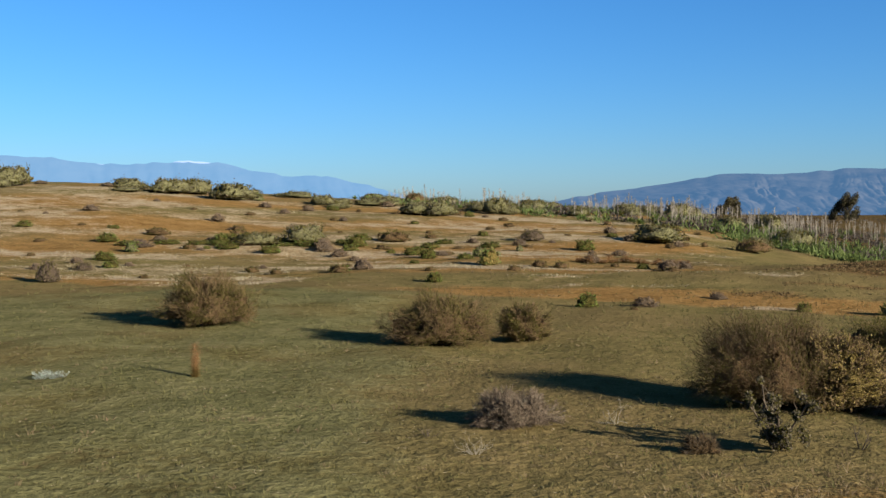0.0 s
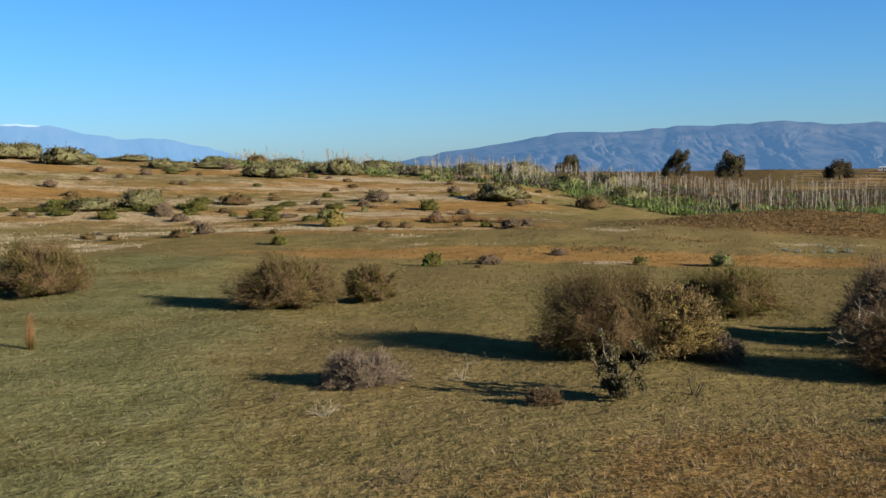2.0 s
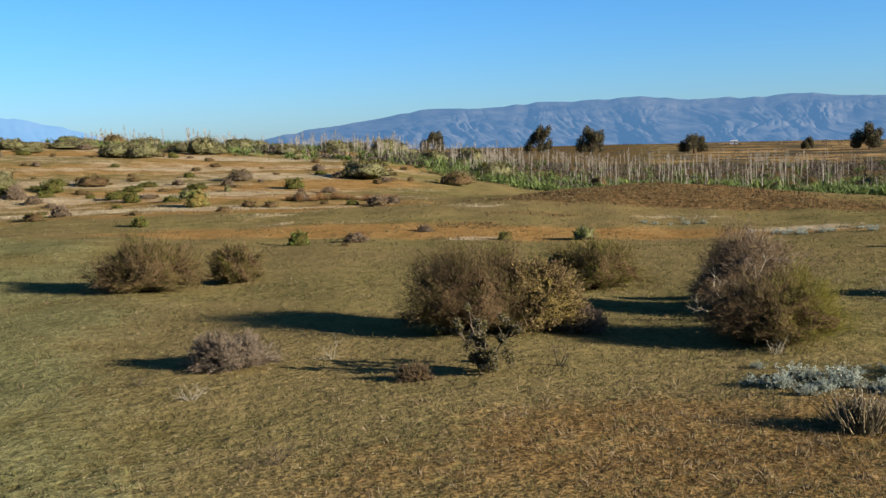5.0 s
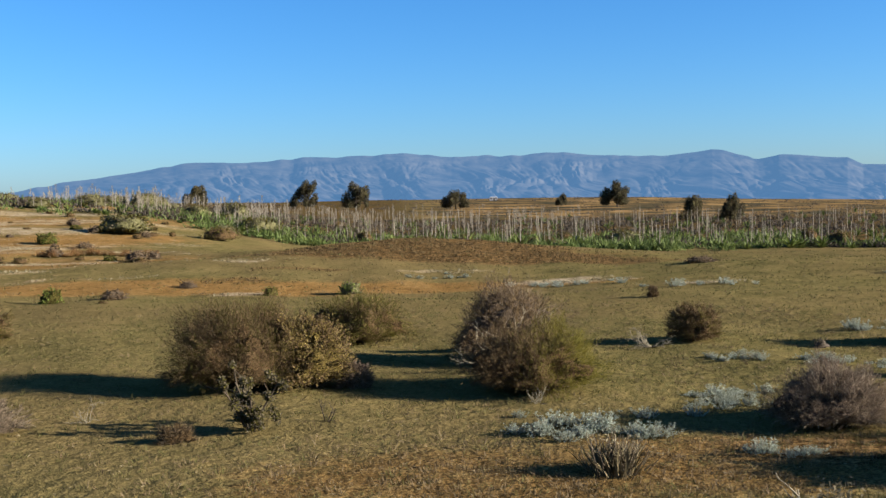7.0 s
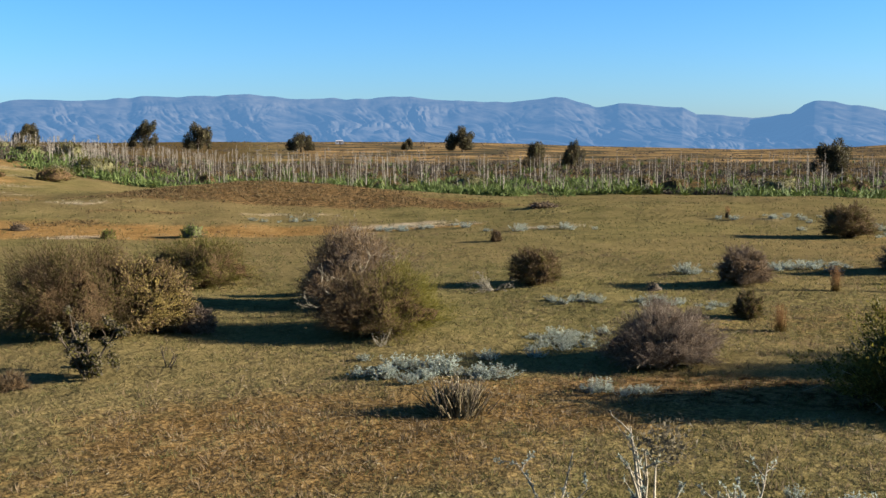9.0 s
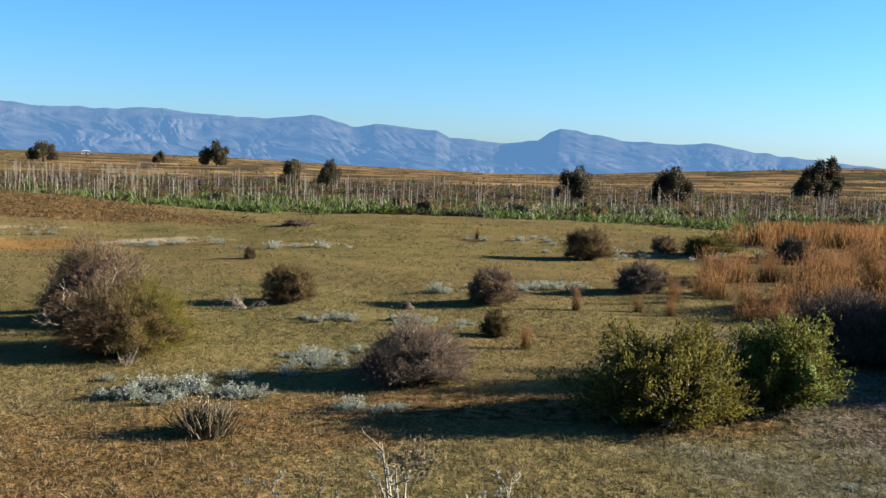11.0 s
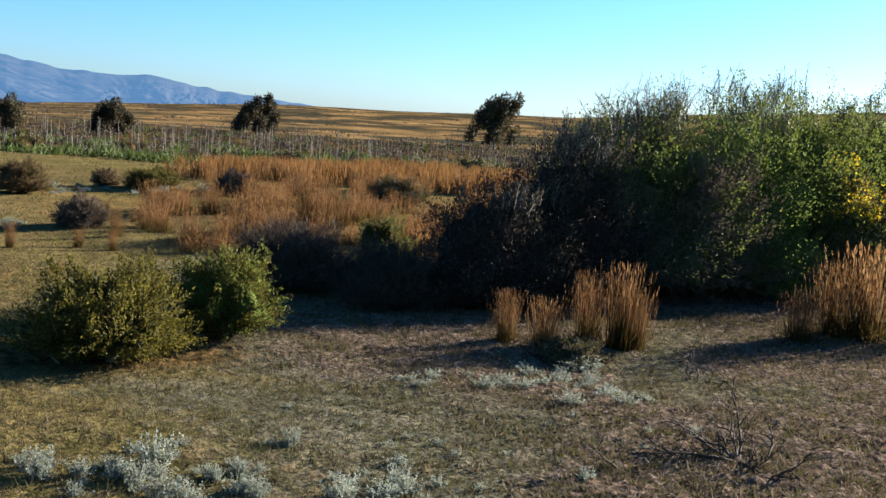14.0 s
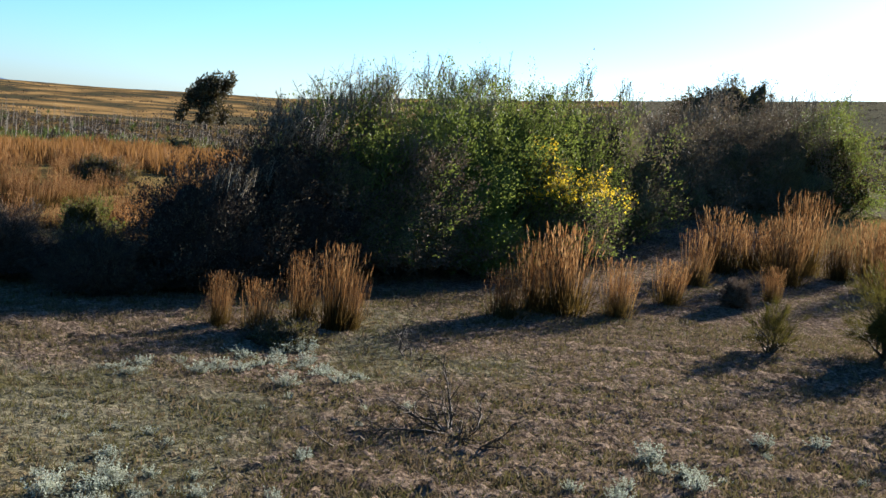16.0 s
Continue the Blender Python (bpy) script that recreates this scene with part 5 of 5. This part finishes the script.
def litter():
    """Bits of bleached straw lying flat."""
    rng = np.random.default_rng(67)
    n = 9000
    az, r = np.radians(rng.uniform(-26, 114, n)), np.exp(rng.uniform(math.log(6.5), math.log(26), n))
    x, y = r * np.sin(az), r * np.cos(az)
    foot = np.column_stack([x, y, height(x, y) + 0.006])
    aim = unit(rng.normal(size=foot.shape) * (1, 1, 0.15))
    me = mesh_of("straw_litter", *slivers(rng, foot, aim, rng.uniform(0.02, 0.08, n), 0.007), PALE_STRAW)
    tagged(new("straw_litter", me), "bleached straw bits scattered on the ground", "litter", kind="stuff")


litter()


# bleached low scrub on the pale patches
def bleached():
    rng = np.random.default_rng(63)
    n = 110000
    az, r = np.radians(rng.uniform(-28, 62, n)), np.exp(rng.uniform(math.log(33), math.log(112), n))
    x, y = r * np.sin(az), r * np.cos(az)
    keep = soils(x, y)["pale"] * (0.75 + 0.5 * ripple(x, y, 3.0, 64)) > rng.uniform(0.25, 1.0, n)
    x, y, r = x[keep], y[keep], r[keep]
    x, y, r = (np.repeat(v, 5) for v in (x, y, r))
    x, y = x + rng.normal(size=len(x)) * 0.12, y + rng.normal(size=len(x)) * 0.12
    foot = np.column_stack([x, y, height(x, y) - 0.02])
    aim = unit(rng.normal(size=foot.shape) * (0.5, 0.5, 0.1) + (0, 0, 0.8))
    me = mesh_of("bleached_scrub", *blades(rng, foot, aim, rng.uniform(0.05, 0.12, len(x)), 0.034), PALE_STRAW)
    tagged(new("bleached_scrub", me), "low bleached scrub in pale drifts", "scrub", kind="stuff")


bleached()

# ---- silver shrublets ----
SILVER = "silver shrublets in low patches"


def silver_kind(seed):
    rng = np.random.default_rng(seed)
    ob = tagged(new("silver_shrublet"), "low silver-grey shrublet on short grass", "shrublet", SILVER)
    n = 34
    foot = rng.normal(size=(n, 3)) * (0.05, 0.05, 0)
    aim = unit(foot * 6 + rng.normal(size=(n, 3)) * 0.22 + (0, 0, 1.1))
    tip = foot + aim * rng.uniform(0.15, 0.34, (n, 1))
    part("stem_frame", mesh_of("stem_frame", *sticks(foot, tip, 0.004, 0.002), PALE_TWIGS), ob)
    k = 24
    u = rng.uniform(0.25, 1.0, (n * k, 1))
    at = np.repeat(foot, k, 0) * (1 - u) + np.repeat(tip, k, 0) * u
    go = unit(np.repeat(aim, k, 0) * 0.6 + directions(rng, n * k) * 0.8)
    part("foliage", mesh_of("foliage", *blades(rng, at, go, rng.uniform(0.022, 0.050, n * k), 0.013), SILVER_LEAVES), ob)
    return ob


# centre x, y, reach across the view, reach in depth, how many, size
PATCHES = ((7.5, 11.75, 0.95, 0.35, 26, 1.0), (10.2, 12.45, 0.7, 0.3, 12, 0.9), (13.6, 14.9, 1.4, 0.35, 22, 0.75), (20.5, 17.2, 1.6, 0.7, 28, 0.9), (10.7, 13.1, 0.6, 0.3, 9, 0.8), (18.0, 17.4, 0.5, 0.3, 7, 0.9),
           (7.6, 4.85, 1.2, 0.35, 16, 0.9), (7.3, 4.55, 0.7, 0.5, 14, 1.0), (8.0, 3.6, 1.0, 0.5, 16, 0.75), (8.1, 2.5, 0.9, 0.3, 15, 0.8), (12.6, 2.35, 1.0, 0.4, 30, 0.62), (11.9, 3.8, 0.4, 0.2, 4, 0.75), (9.8, -2.3, 0.35, 0.25, 6, 0.9), (9.25, -1.4, 0.25, 0.2, 4, 1.0))
FAR_PATCHES = ((10.3, -1.8, 0.15, 0.15, 2, 0.9), (13.6, 2.2, 0.5, 0.3, 5, 0.9), (8.8, 9.75, 0.7, 0.3, 8, 0.8), (9.2, 3.4, 1.6, 0.9, 12, 0.6), (10.8, 1.4, 1.2, 1.0, 9, 0.6), (10.7, -3.3, 0.8, 0.6, 6, 0.55),
           (20.6, 34.5, 1.8, 0.7, 14, 1.2), (23.5, 29.4, 1.8, 0.5, 9, 1.0), (-7.9, 20.0, 0.5, 0.2, 5, 0.8), (31.0, 20.4, 3.2, 1.6, 22, 1.0), (34.0, 26.8, 2.6, 1.4, 14, 1.0), (18.7, 40.0, 1.4, 0.7, 7, 1.1), (8.4, 12.6, 2.2, 0.7, 6, 0.6))
shrublets = [silver_kind(300 + k) for k in range(4)]
made = 0
for cx, cy, across, deep, count, size in (*PATCHES, *FAR_PATCHES):
    b = math.atan2(cx, cy)
    for _ in range(count):
        u, v = rng.gauss(0, across * 0.6), rng.gauss(0, deep * 0.7)
        x, y = cx + u * math.cos(b) + v * math.sin(b), cy - u * math.sin(b) + v * math.cos(b)
        k = size * rng.uniform(0.6, 1.15)
        m = placed(x, y, rng.uniform(0, 360), (k * 1.05, k * 1.05, k * rng.uniform(0.6, 1.0)) if math.hypot(x, y) > 11.5 else (k * 0.72, k * 0.72, k * rng.uniform(0.6, 1.05)), 0.02)
        if made < 4:
            shrublets[made].matrix_basis = m
        else:
            copy_thing(shrublets[made % 4], m)
        made += 1

# ---- small shrubs over the hollow and the hillside ----
HILL = "small shrubs dotted over the hillside"
small = []
for k, (leaf_mat, second, share, label) in enumerate(((OLIVE_LEAVES, GREEN_LEAVES, 0.4, "small olive green shrub on dry ground"), (BROWN_TWIGS, OLIVE_LEAVES, 0.4, "small brown and olive shrub on dry ground"),
                                                      (PURPLE_TWIGS, BROWN_TWIGS, 0.4, "small grey-brown shrub on dry ground"), (DARK_LEAVES, GREEN_LEAVES, 0.5, "small dark green shrub on dry ground"),
                                                      (GOLD_LEAVES, LIME_LEAVES, 0.5, "rounded yellow-green shrub on orange ground"))):
    small.append(shrub("small_shrub", label, (0, 0, 1.0, 0.6), 400 + k, leaf_mat, DARK_WOOD, 900, (0.060, 0.026), lobes=9, twigs=24, twig=0.1, around=14, plume=0.5, bulge=0.25, fill=0.86, second=second, second_share=share, group=HILL))
for k, (leaf_mat, second, share, label) in enumerate(((DARK_LEAVES, OLIVE_LEAVES, 0.55, "broad low olive shrub on the hillside"), (BROWN_TWIGS, OLIVE_LEAVES, 0.5, "broad low brown shrub on the hillside"),
                                                      (PURPLE_TWIGS, OLIVE_LEAVES, 0.35, "broad low grey-brown shrub on the hillside"), (DARK_LEAVES, OLIVE_LEAVES, 0.4, "broad low dark green shrub on the hillside"))):
    small.append(shrub("broad_shrub", label, (0, 0, 3.0, 1.0), 420 + k, leaf_mat, DARK_WOOD, 2200, (0.080, 0.036), lobes=14, twigs=30, twig=0.15, around=16, plume=0.35, bulge=0.25, fill=0.88, second=second, second_share=share, group=HILL))
# x, y, width, height, kind: in the hollow
HOLLOW = ((0.24, 58.25, 1.5, 1.07, 4), (-0.26, 64.2, 1.0, 0.72, 3), (2.2, 70.1, 0.6, 0.43, 3), (-3.25, 63.8, 1.37, 0.72, 0), (-6.0, 54.5, 1.2, 0.7, 2), (2.8, 57.1, 0.9, 0.5, 1), (3.9, 57.4, 1.24, 0.56, 1), (3.3, 35.7, 0.66, 0.48, 0),
          (10.6, 37.1, 0.5, 0.34, 0), (13.3, 36.4, 1.03, 0.52, 3), (8.5, 40.5, 0.7, 0.28, 2), (-2.1, 46.3, 0.66, 0.43, 0), (-20.5, 63.5, 1.0, 0.68, 3))
# on the slope and the crest
SLOPE = ((12.3, 80.3, 5.4, 1.65, 0), (3.4, 78.1, 2.24, 0.96, 2),
          (19.2, 79.9, 3.3, 1.1, 1), (15.7, 79.4, 0.7, 0.58, 1), (26.5, 96.2, 3.0, 1.1, 0), (-11.5, 71.3, 2.2, 0.9, 0), (-8.3, 71.4, 1.4, 0.73, 0), (-6.1, 75.3, 2.7, 0.77, 1), (-14.5, 69.3, 2.2, 0.6, 0), (-16.7, 75.3, 1.6, 0.8, 1),
          (-22, 73.7, 2, 0.55, 1))
CREST = ((-18.9, 47.3, 1.8, 1.17, 2), (-19.6, 53.5, 1.75, 0.52, 2), (28.3, 36.3, 1.4, 0.28, 2), (31.2, 28.8, 0.22, 0.43, 1), (-31, 107.8, 3.2, 1.1, 0), (-29.5, 112, 2.9, 1.2, 0), (-24.4, 105.7, 3.5, 1.2, 0),
          (-20, 117.9, 4.9, 1.0, 3), (-11, 112, 4.0, 1.0, 3), (-46, 106.8, 3.0, 1.4, 0), (5.2, 36.2, 1.0, 0.35, 2), (4.6, 34.2, 0.5, 0.2, 1))
rng = random.Random(11)
spots = [*HOLLOW, *SLOPE, *CREST]
while len(spots) < 150:
    az, r = radians(rng.uniform(-27, 11)), rng.uniform(52, 104)
    k = rng.uniform(0.5, 1.35)
    spots.append((r * math.sin(az), r * math.cos(az), k, k * rng.uniform(0.34, 0.55), rng.choice((0, 1, 1, 2, 2, 1))))
while len(spots) < 186:
    az, r = radians(rng.uniform(-19, 1)), rng.gauss(72, 3.5)
    k = rng.uniform(0.7, 1.7)
    spots.append((r * math.sin(az), r * math.cos(az), k, rng.uniform(0.26, 0.42), rng.choice((0, 0, 1, 2))))
while len(spots) < 224:
    az, r = radians(rng.uniform(-30, 8)), rng.uniform(104, 132)
    k = rng.uniform(1.6, 3.4)
    spots.append((r * math.sin(az), r * math.cos(az), k, rng.uniform(0.4, 0.78), rng.choice((0, 0, 2, 3))))
while len(spots) < 262:
    az, r = radians(rng.uniform(12, 84)), rng.uniform(90, 108)
    k = rng.uniform(1.2, 3.2)
    spots.append((r * math.sin(az), r * math.cos(az), k, rng.uniform(0.7, 1.3), rng.choice((0, 1, 2, 3))))
while len(spots) < 308:
    az, r = radians(rng.uniform(-5, 21)), rng.uniform(97, 155)
    k = rng.choice((0.8, 1.0, 1.3, 1.6, 2.2, 2.8))
    spots.append((r * math.sin(az), r * math.cos(az), k, k * rng.uniform(0.38, 0.62), rng.choice((0, 0, 3, 3, 1))))
used = set()
for x, y, w, h, kind in spots:
    broad = w > 1.7
    kind = kind + 5 if broad and kind < 4 else kind
    m = placed(x, y, rng.uniform(0, 360), (w / 3, w / 3, h) if broad else (w, w, h / 0.6), 0.05)
    if kind in used:
        copy_thing(small[kind], m)
    else:
        small[kind].matrix_basis = m
        used.add(kind)


# ---- agaves with dead flower stalks ----
def rosette(rng, n, size):
    """Stiff tapering leaves, each folded along its middle."""
    a = np.arange(n) * 2.4 + rng.uniform(0, 6)
    lean = np.linspace(0.25, 1.35, n)
    aim = np.stack([np.cos(a) * np.cos(lean), np.sin(a) * np.cos(lean), np.sin(lean)], 1)
    side = unit(np.cross(aim, (0, 0, 1.0)))
    up = np.cross(side, aim)
    length = (size * rng.uniform(0.8, 1.1, n))[:, None]
    pts = []
    for u, half, lift in ((0.0, 0.055, 0.02), (0.4, 0.075, 0.03), (0.75, 0.05, 0.02), (1.0, 0.004, 0.0)):
        mid = aim * length * u + np.array((0, 0, 0.12 * size * math.sin(u * 3.1)))
        pts += [mid - side * half * size + up * lift, mid - up * lift * 0.5, mid + side * half * size + up * lift]
    face = np.array([[3 * k + c, 3 * k + c + 1, 3 * k + c + 4, 3 * k + c + 3] for k in range(3) for c in range(2)])
    return np.stack(pts, 1).reshape(-1, 3), (np.arange(n)[:, None, None] * 12 + face[None]).reshape(-1, 4)


def flower_stalk(rng, tall, arms, stout=1.0):
    lean = rng.normal(size=2) * 0.03 * tall
    z = np.array((0.0, 0.35, 0.7, 1.0)) * tall
    p = np.column_stack([lean[0] * (z / tall) ** 2, lean[1] * (z / tall) ** 2, z])
    r = np.array((0.030, 0.027, 0.021, 0.012)) * stout
    pole = sticks(p[:-1], p[1:], r[:-1], r[1:], 5)
    if not arms:
        return pole
    u = rng.uniform(0.55, 1.0, arms)
    at = np.column_stack([np.interp(u * tall, z, p[:, k]) for k in range(3)])
    a = rng.uniform(0, 6.283, arms)
    reach = rng.uniform(0.12, 0.42, arms) * (1.35 - u)
    end = at + np.column_stack([np.cos(a) * reach, np.sin(a) * reach, reach * 0.5])
    return joined(pole, sticks(at, end, 0.014 * stout, 0.008 * stout))


FIELD = "agaves with dried flower stalks along the field's edge"
agaves = []
for k in range(8):
    r2 = np.random.default_rng(500 + k)
    ob = tagged(new("agave"), ("green agave rosette with a bare dried flower stalk", "green agave rosette without a flower stalk")[k % 4 == 3], "agave", FIELD)
    part("leaf_mass", mesh_of("leaf_mass", *rosette(r2, 24, 1.05), AGAVE_LEAVES), ob)
    if k % 4 != 3:
        part("flower_stalk", mesh_of("flower_stalk", *flower_stalk(r2, r2.uniform(1.7, 3.5), (0, 9, 16)[k % 3]), POLE_WOOD), ob, "bare grey dried flower stalk")
    agaves.append(ob)


def field_front(az):
    return np.interp(az, (-8, 0, 10, 18, 30, 60, 72, 86), (124, 112, 98, 92, 90, 88, 92, 100))


made = 0
while made < 300:
    az = rng.uniform(-4, 86)
    r = field_front(az) + abs(rng.gauss(0, 8))
    if float(ripple(az * 1.0, 0.0, 5.0, 74)) < rng.uniform(-1.0, 0.55):
        continue
    if az < 14 and rng.random() < 0.5:
        continue
    k = rng.uniform(0.55, 1.15) * (0.65 if az < 14 else 1.0)
    m = placed(r * math.sin(radians(az)), r * math.cos(radians(az)), rng.uniform(0, 360), (k * 1.25, k * 1.25, k * (0.8 if az < 14 else 1.0)), 0.08)
    if made < 8:
        agaves[made].matrix_basis = m
    else:
        copy_thing(agaves[made % 8], m)
    made += 1


def far_field():
    """The field behind: too many plants to count."""
    rng = np.random.default_rng(71)
    poles, leaves = [], []
    forms = [flower_stalk(rng, rng.uniform(1.6, 3.4), int(rng.integers(0, 14))) for _ in range(14)]
    greens = [rosette(rng, 11, 1.05) for _ in range(6)]
    for i in range(1050):
        az = rng.uniform(-7, 88)
        r = field_front(az) + 5 + (135 if i < 820 else 175) * rng.uniform() ** (1.5 if i < 820 else 0.8)
        if az < 14:
            continue
        x, y = r * math.sin(radians(az)), r * math.cos(radians(az))
        v, q = forms[i % 14]
        k = rng.uniform(0.75, 1.1) * (0.62 if az < 14 else 1.0)
        poles.append((v * k + (x, y, ground(x, y) - 0.1), q))
        if i % 5 < (5 if az < 46 else 3) and ripple(x, y, 22.0, 73) > -0.5:
            x, y = x + rng.normal() * 2.5, y + rng.normal() * 2.5
            v, q = greens[i % 6]
            leaves.append((v * rng.uniform(0.45, 1.15) + (x, y, ground(x, y) - 0.06), q))
    hazy = [flower_stalk(rng, rng.uniform(1.2, 2.5), 34, 1.0) for _ in range(12)]
    for i in range(760):
        az = rng.uniform(-5, 17)
        r = field_front(az) + 4 + 62 * rng.uniform() ** 0.9
        if ripple(az * 1.0, r * 0.04, 4.0, 78) < rng.uniform(-0.9, 0.7):
            continue
        x, y = r * math.sin(radians(az)), r * math.cos(radians(az))
        v, q = hazy[i % 12]
        poles.append((v * rng.uniform(0.6, 1.1) + (x, y, ground(x, y) - 0.1), q))
        if i % 2:
            x, y = x + rng.normal() * 2.5, y + rng.normal() * 2.5
            v, q = greens[i % 6]
            leaves.append((v * (1.1, 1.1, 0.6) * rng.uniform(0.6, 1.2) + (x, y, ground(x, y) - 0.06), q))
    for i in range(330):
        az = rng.uniform(7, 32)
        r = 135 + 210 * rng.uniform() ** 0.9
        x, y = r * math.sin(radians(az)), r * math.cos(radians(az))
        v, q = hazy[i % 12]
        poles.append((v * rng.uniform(0.9, 1.5) + (x, y, ground(x, y) - 0.1), q))
    tagged(new("far_flower_stalks", mesh_of("far_flower_stalks", *joined(*poles), POLE_WOOD)), "dense field of dried grey agave flower stalks", "agave", kind="stuff")
    tagged(new("far_agave_rosettes", mesh_of("far_agave_rosettes", *joined(*leaves), AGAVE_LEAVES)), "green agave rosettes through the field of stalks", "agave", kind="stuff")


far_field()


def field_scrub():
    """Grey-brown and green undergrowth between the stalks."""
    rng = np.random.default_rng(75)
    for name, label, material, count, lo, hi, tall, width in (("field_scrub", "grey-brown scrub between the agave stalks", FIELD_SCRUB, 6800, 4, 170, 0.6, 0.15), ("field_greenery", "dense green undergrowth along the field's edge", FIELD_GREEN, 4200, -2, 30, 0.75, 0.13)):
        az = rng.uniform(-6, 88, count)
        r = field_front(az) + lo + (hi - lo) * rng.uniform(size=count) ** 1.7
        x, y = r * np.sin(np.radians(az)), r * np.cos(np.radians(az))
        keep = (ripple(x, y, 17.0, 76) + 0.6 * ripple(x, y, 6.0, 77) > (-0.5 if lo > 0 else -0.1)) & ((az > 10) | (r < 190)) & ((lo > 0) | (az < 46) | (rng.uniform(size=count) < 0.6)) & ((lo > 0) | (az > 12) | (rng.uniform(size=count) < 0.35))
        x, y = x[keep], y[keep]
        each = 15
        size = np.repeat(rng.uniform(0.5, 1.3, len(x)), each)
        x, y = np.repeat(x, each) + rng.normal(size=len(size)) * 0.5 * size, np.repeat(y, each) + rng.normal(size=len(size)) * 0.5 * size
        foot = np.column_stack([x, y, height(x, y) - 0.05 + rng.uniform(0, 0.6, len(x)) * tall * size])
        aim = unit(rng.normal(size=foot.shape) * 0.5 + (0, 0, 0.6))
        me = mesh_of(name, *slivers(rng, foot, aim, tall * rng.uniform(0.4, 1.0, len(x)) * size, width), material)
        tagged(new(name, me), label, "scrub", kind="stuff")


FIELD_GREEN = leafy("field_greenery", ((0.1, (0.050, 0.072, 0.017)), (0.5, (0.105, 0.146, 0.034)), (0.9, (0.200, 0.245, 0.060))), 0.3, 0.7, 0.5, 0.4)
field_scrub()

# ---- gum trees ----
GUMS = "dark gum trees scattered over the field"


def gum_tree(x, y, w, h, seed, label):
    r2 = np.random.default_rng(seed)
    ob = base("gum_tree", x, y, label, "tree", GUMS, 0.0, 0.1)
    p, out, c = crown_points(r2, 7000, 13, w, w * 0.9, h, 0.5, (0.16, 0.30), 0.1)
    c, ball = c[:, :3], c[:, 3:]
    lean = (r2.uniform(0.05, 0.28) * math.cos(math.atan2(x, y)), -r2.uniform(0.05, 0.28) * math.sin(math.atan2(x, y)), 0)
    p, c = p + np.outer(p[:, 2] - 0.5 * h, lean), c + np.outer(c[:, 2] - 0.5 * h, lean)
    top = np.array((0, 0, h * 0.30))
    bend = top + r2.normal(size=3) * (0.1, 0.1, 0)
    trunk = joined(sticks(np.zeros((1, 3)), bend[None], 0.16 + 0.02 * h, 0.12 + 0.012 * h, 8), sticks(np.repeat(bend[None], len(c), 0), c, 0.07 + 0.008 * h, 0.025, 5))
    part("trunk", mesh_of("trunk", *trunk, DARK_WOOD, True), ob)
    part("inner_growth", mesh_of("inner_growth", *lumps(r2, c, ball * 0.4), SHADED_THATCH["dark"], True), ob)
    part("crown", mesh_of("crown", *crown_leaves(r2, p, out, (0.058 * w, 0.024 * w)), GUM_LEAVES), ob)
    return ob


for i, (x, y, w, h) in enumerate(((77.3, 351.6, 7.3, 6.3), (119.8, 371.2, 8.9, 9.6), (136.2, 365.5, 9.4, 9.4), (168.4, 351.8, 8.3, 6.5), (217.3, 323.8, 10.1, 8.6), (216.5, 359.9, 4.4, 4.6), (122.2, 158.3, 4.0, 4.6),
                                  (120.8, 146.6, 3.8, 4.6), (118.8, 91.6, 4.6, 4.5), (125.7, 81.8, 5.6, 4.6), (198.0, 95.9, 9.2, 7.8), (223.5, 54.5, 11.2, 11.2))):
    gum_tree(x, y, w, h, 600 + i, "dark green gum tree with a broad ragged crown" if w > 5.1 else "dark green gum tree with a small ragged crown")


# ---- white farmhouse far off on the plain ----
def solid(name, size, at, material, parent):
    bm = bmesh.new()
    bmesh.ops.create_cube(bm, size=1.0, matrix=Matrix.Translation(at) @ Matrix.Diagonal((*size, 1)))
    bmesh.ops.bevel(bm, geom=bm.edges[:], offset=0.03, segments=1, affect="EDGES")
    me = bpy.data.meshes.new(name)
    bm.to_mesh(me)
    bm.free()
    me.materials.append(material)
    return part(name, me, parent)


WHITEWASH = bark("whitewash", (0.321, 0.307, 0.285), (0.423, 0.409, 0.380), 1.5)
house = base("farmhouse", 277.4, 532.0, "small white farmhouse far off on the plain", "house", "", -27.0)
body = solid("wall", (4.2, 4.0, 1.5), (0, 0, 0.75), WHITEWASH, house)
roof_v = np.array([(-2.2, -2.1, 1.48), (2.2, -2.1, 1.48), (2.2, 2.1, 1.48), (-2.2, 2.1, 1.48), (-1.8, 0, 2.0), (1.8, 0, 2.0)])
part("roof", mesh_of("roof", roof_v, np.array([(0, 1, 5, 4), (2, 3, 4, 5), (3, 2, 1, 0)]), WHITEWASH), house)
solid("door", (0.7, 0.08, 1.3), (0.3, -2.02, 0.65), DARK_WOOD, house)
solid("window", (0.7, 0.08, 0.6), (-1.2, -2.02, 0.95), DARK_WOOD, house)
solid("window", (0.7, 0.08, 0.6), (1.4, -2.02, 0.95), DARK_WOOD, house)
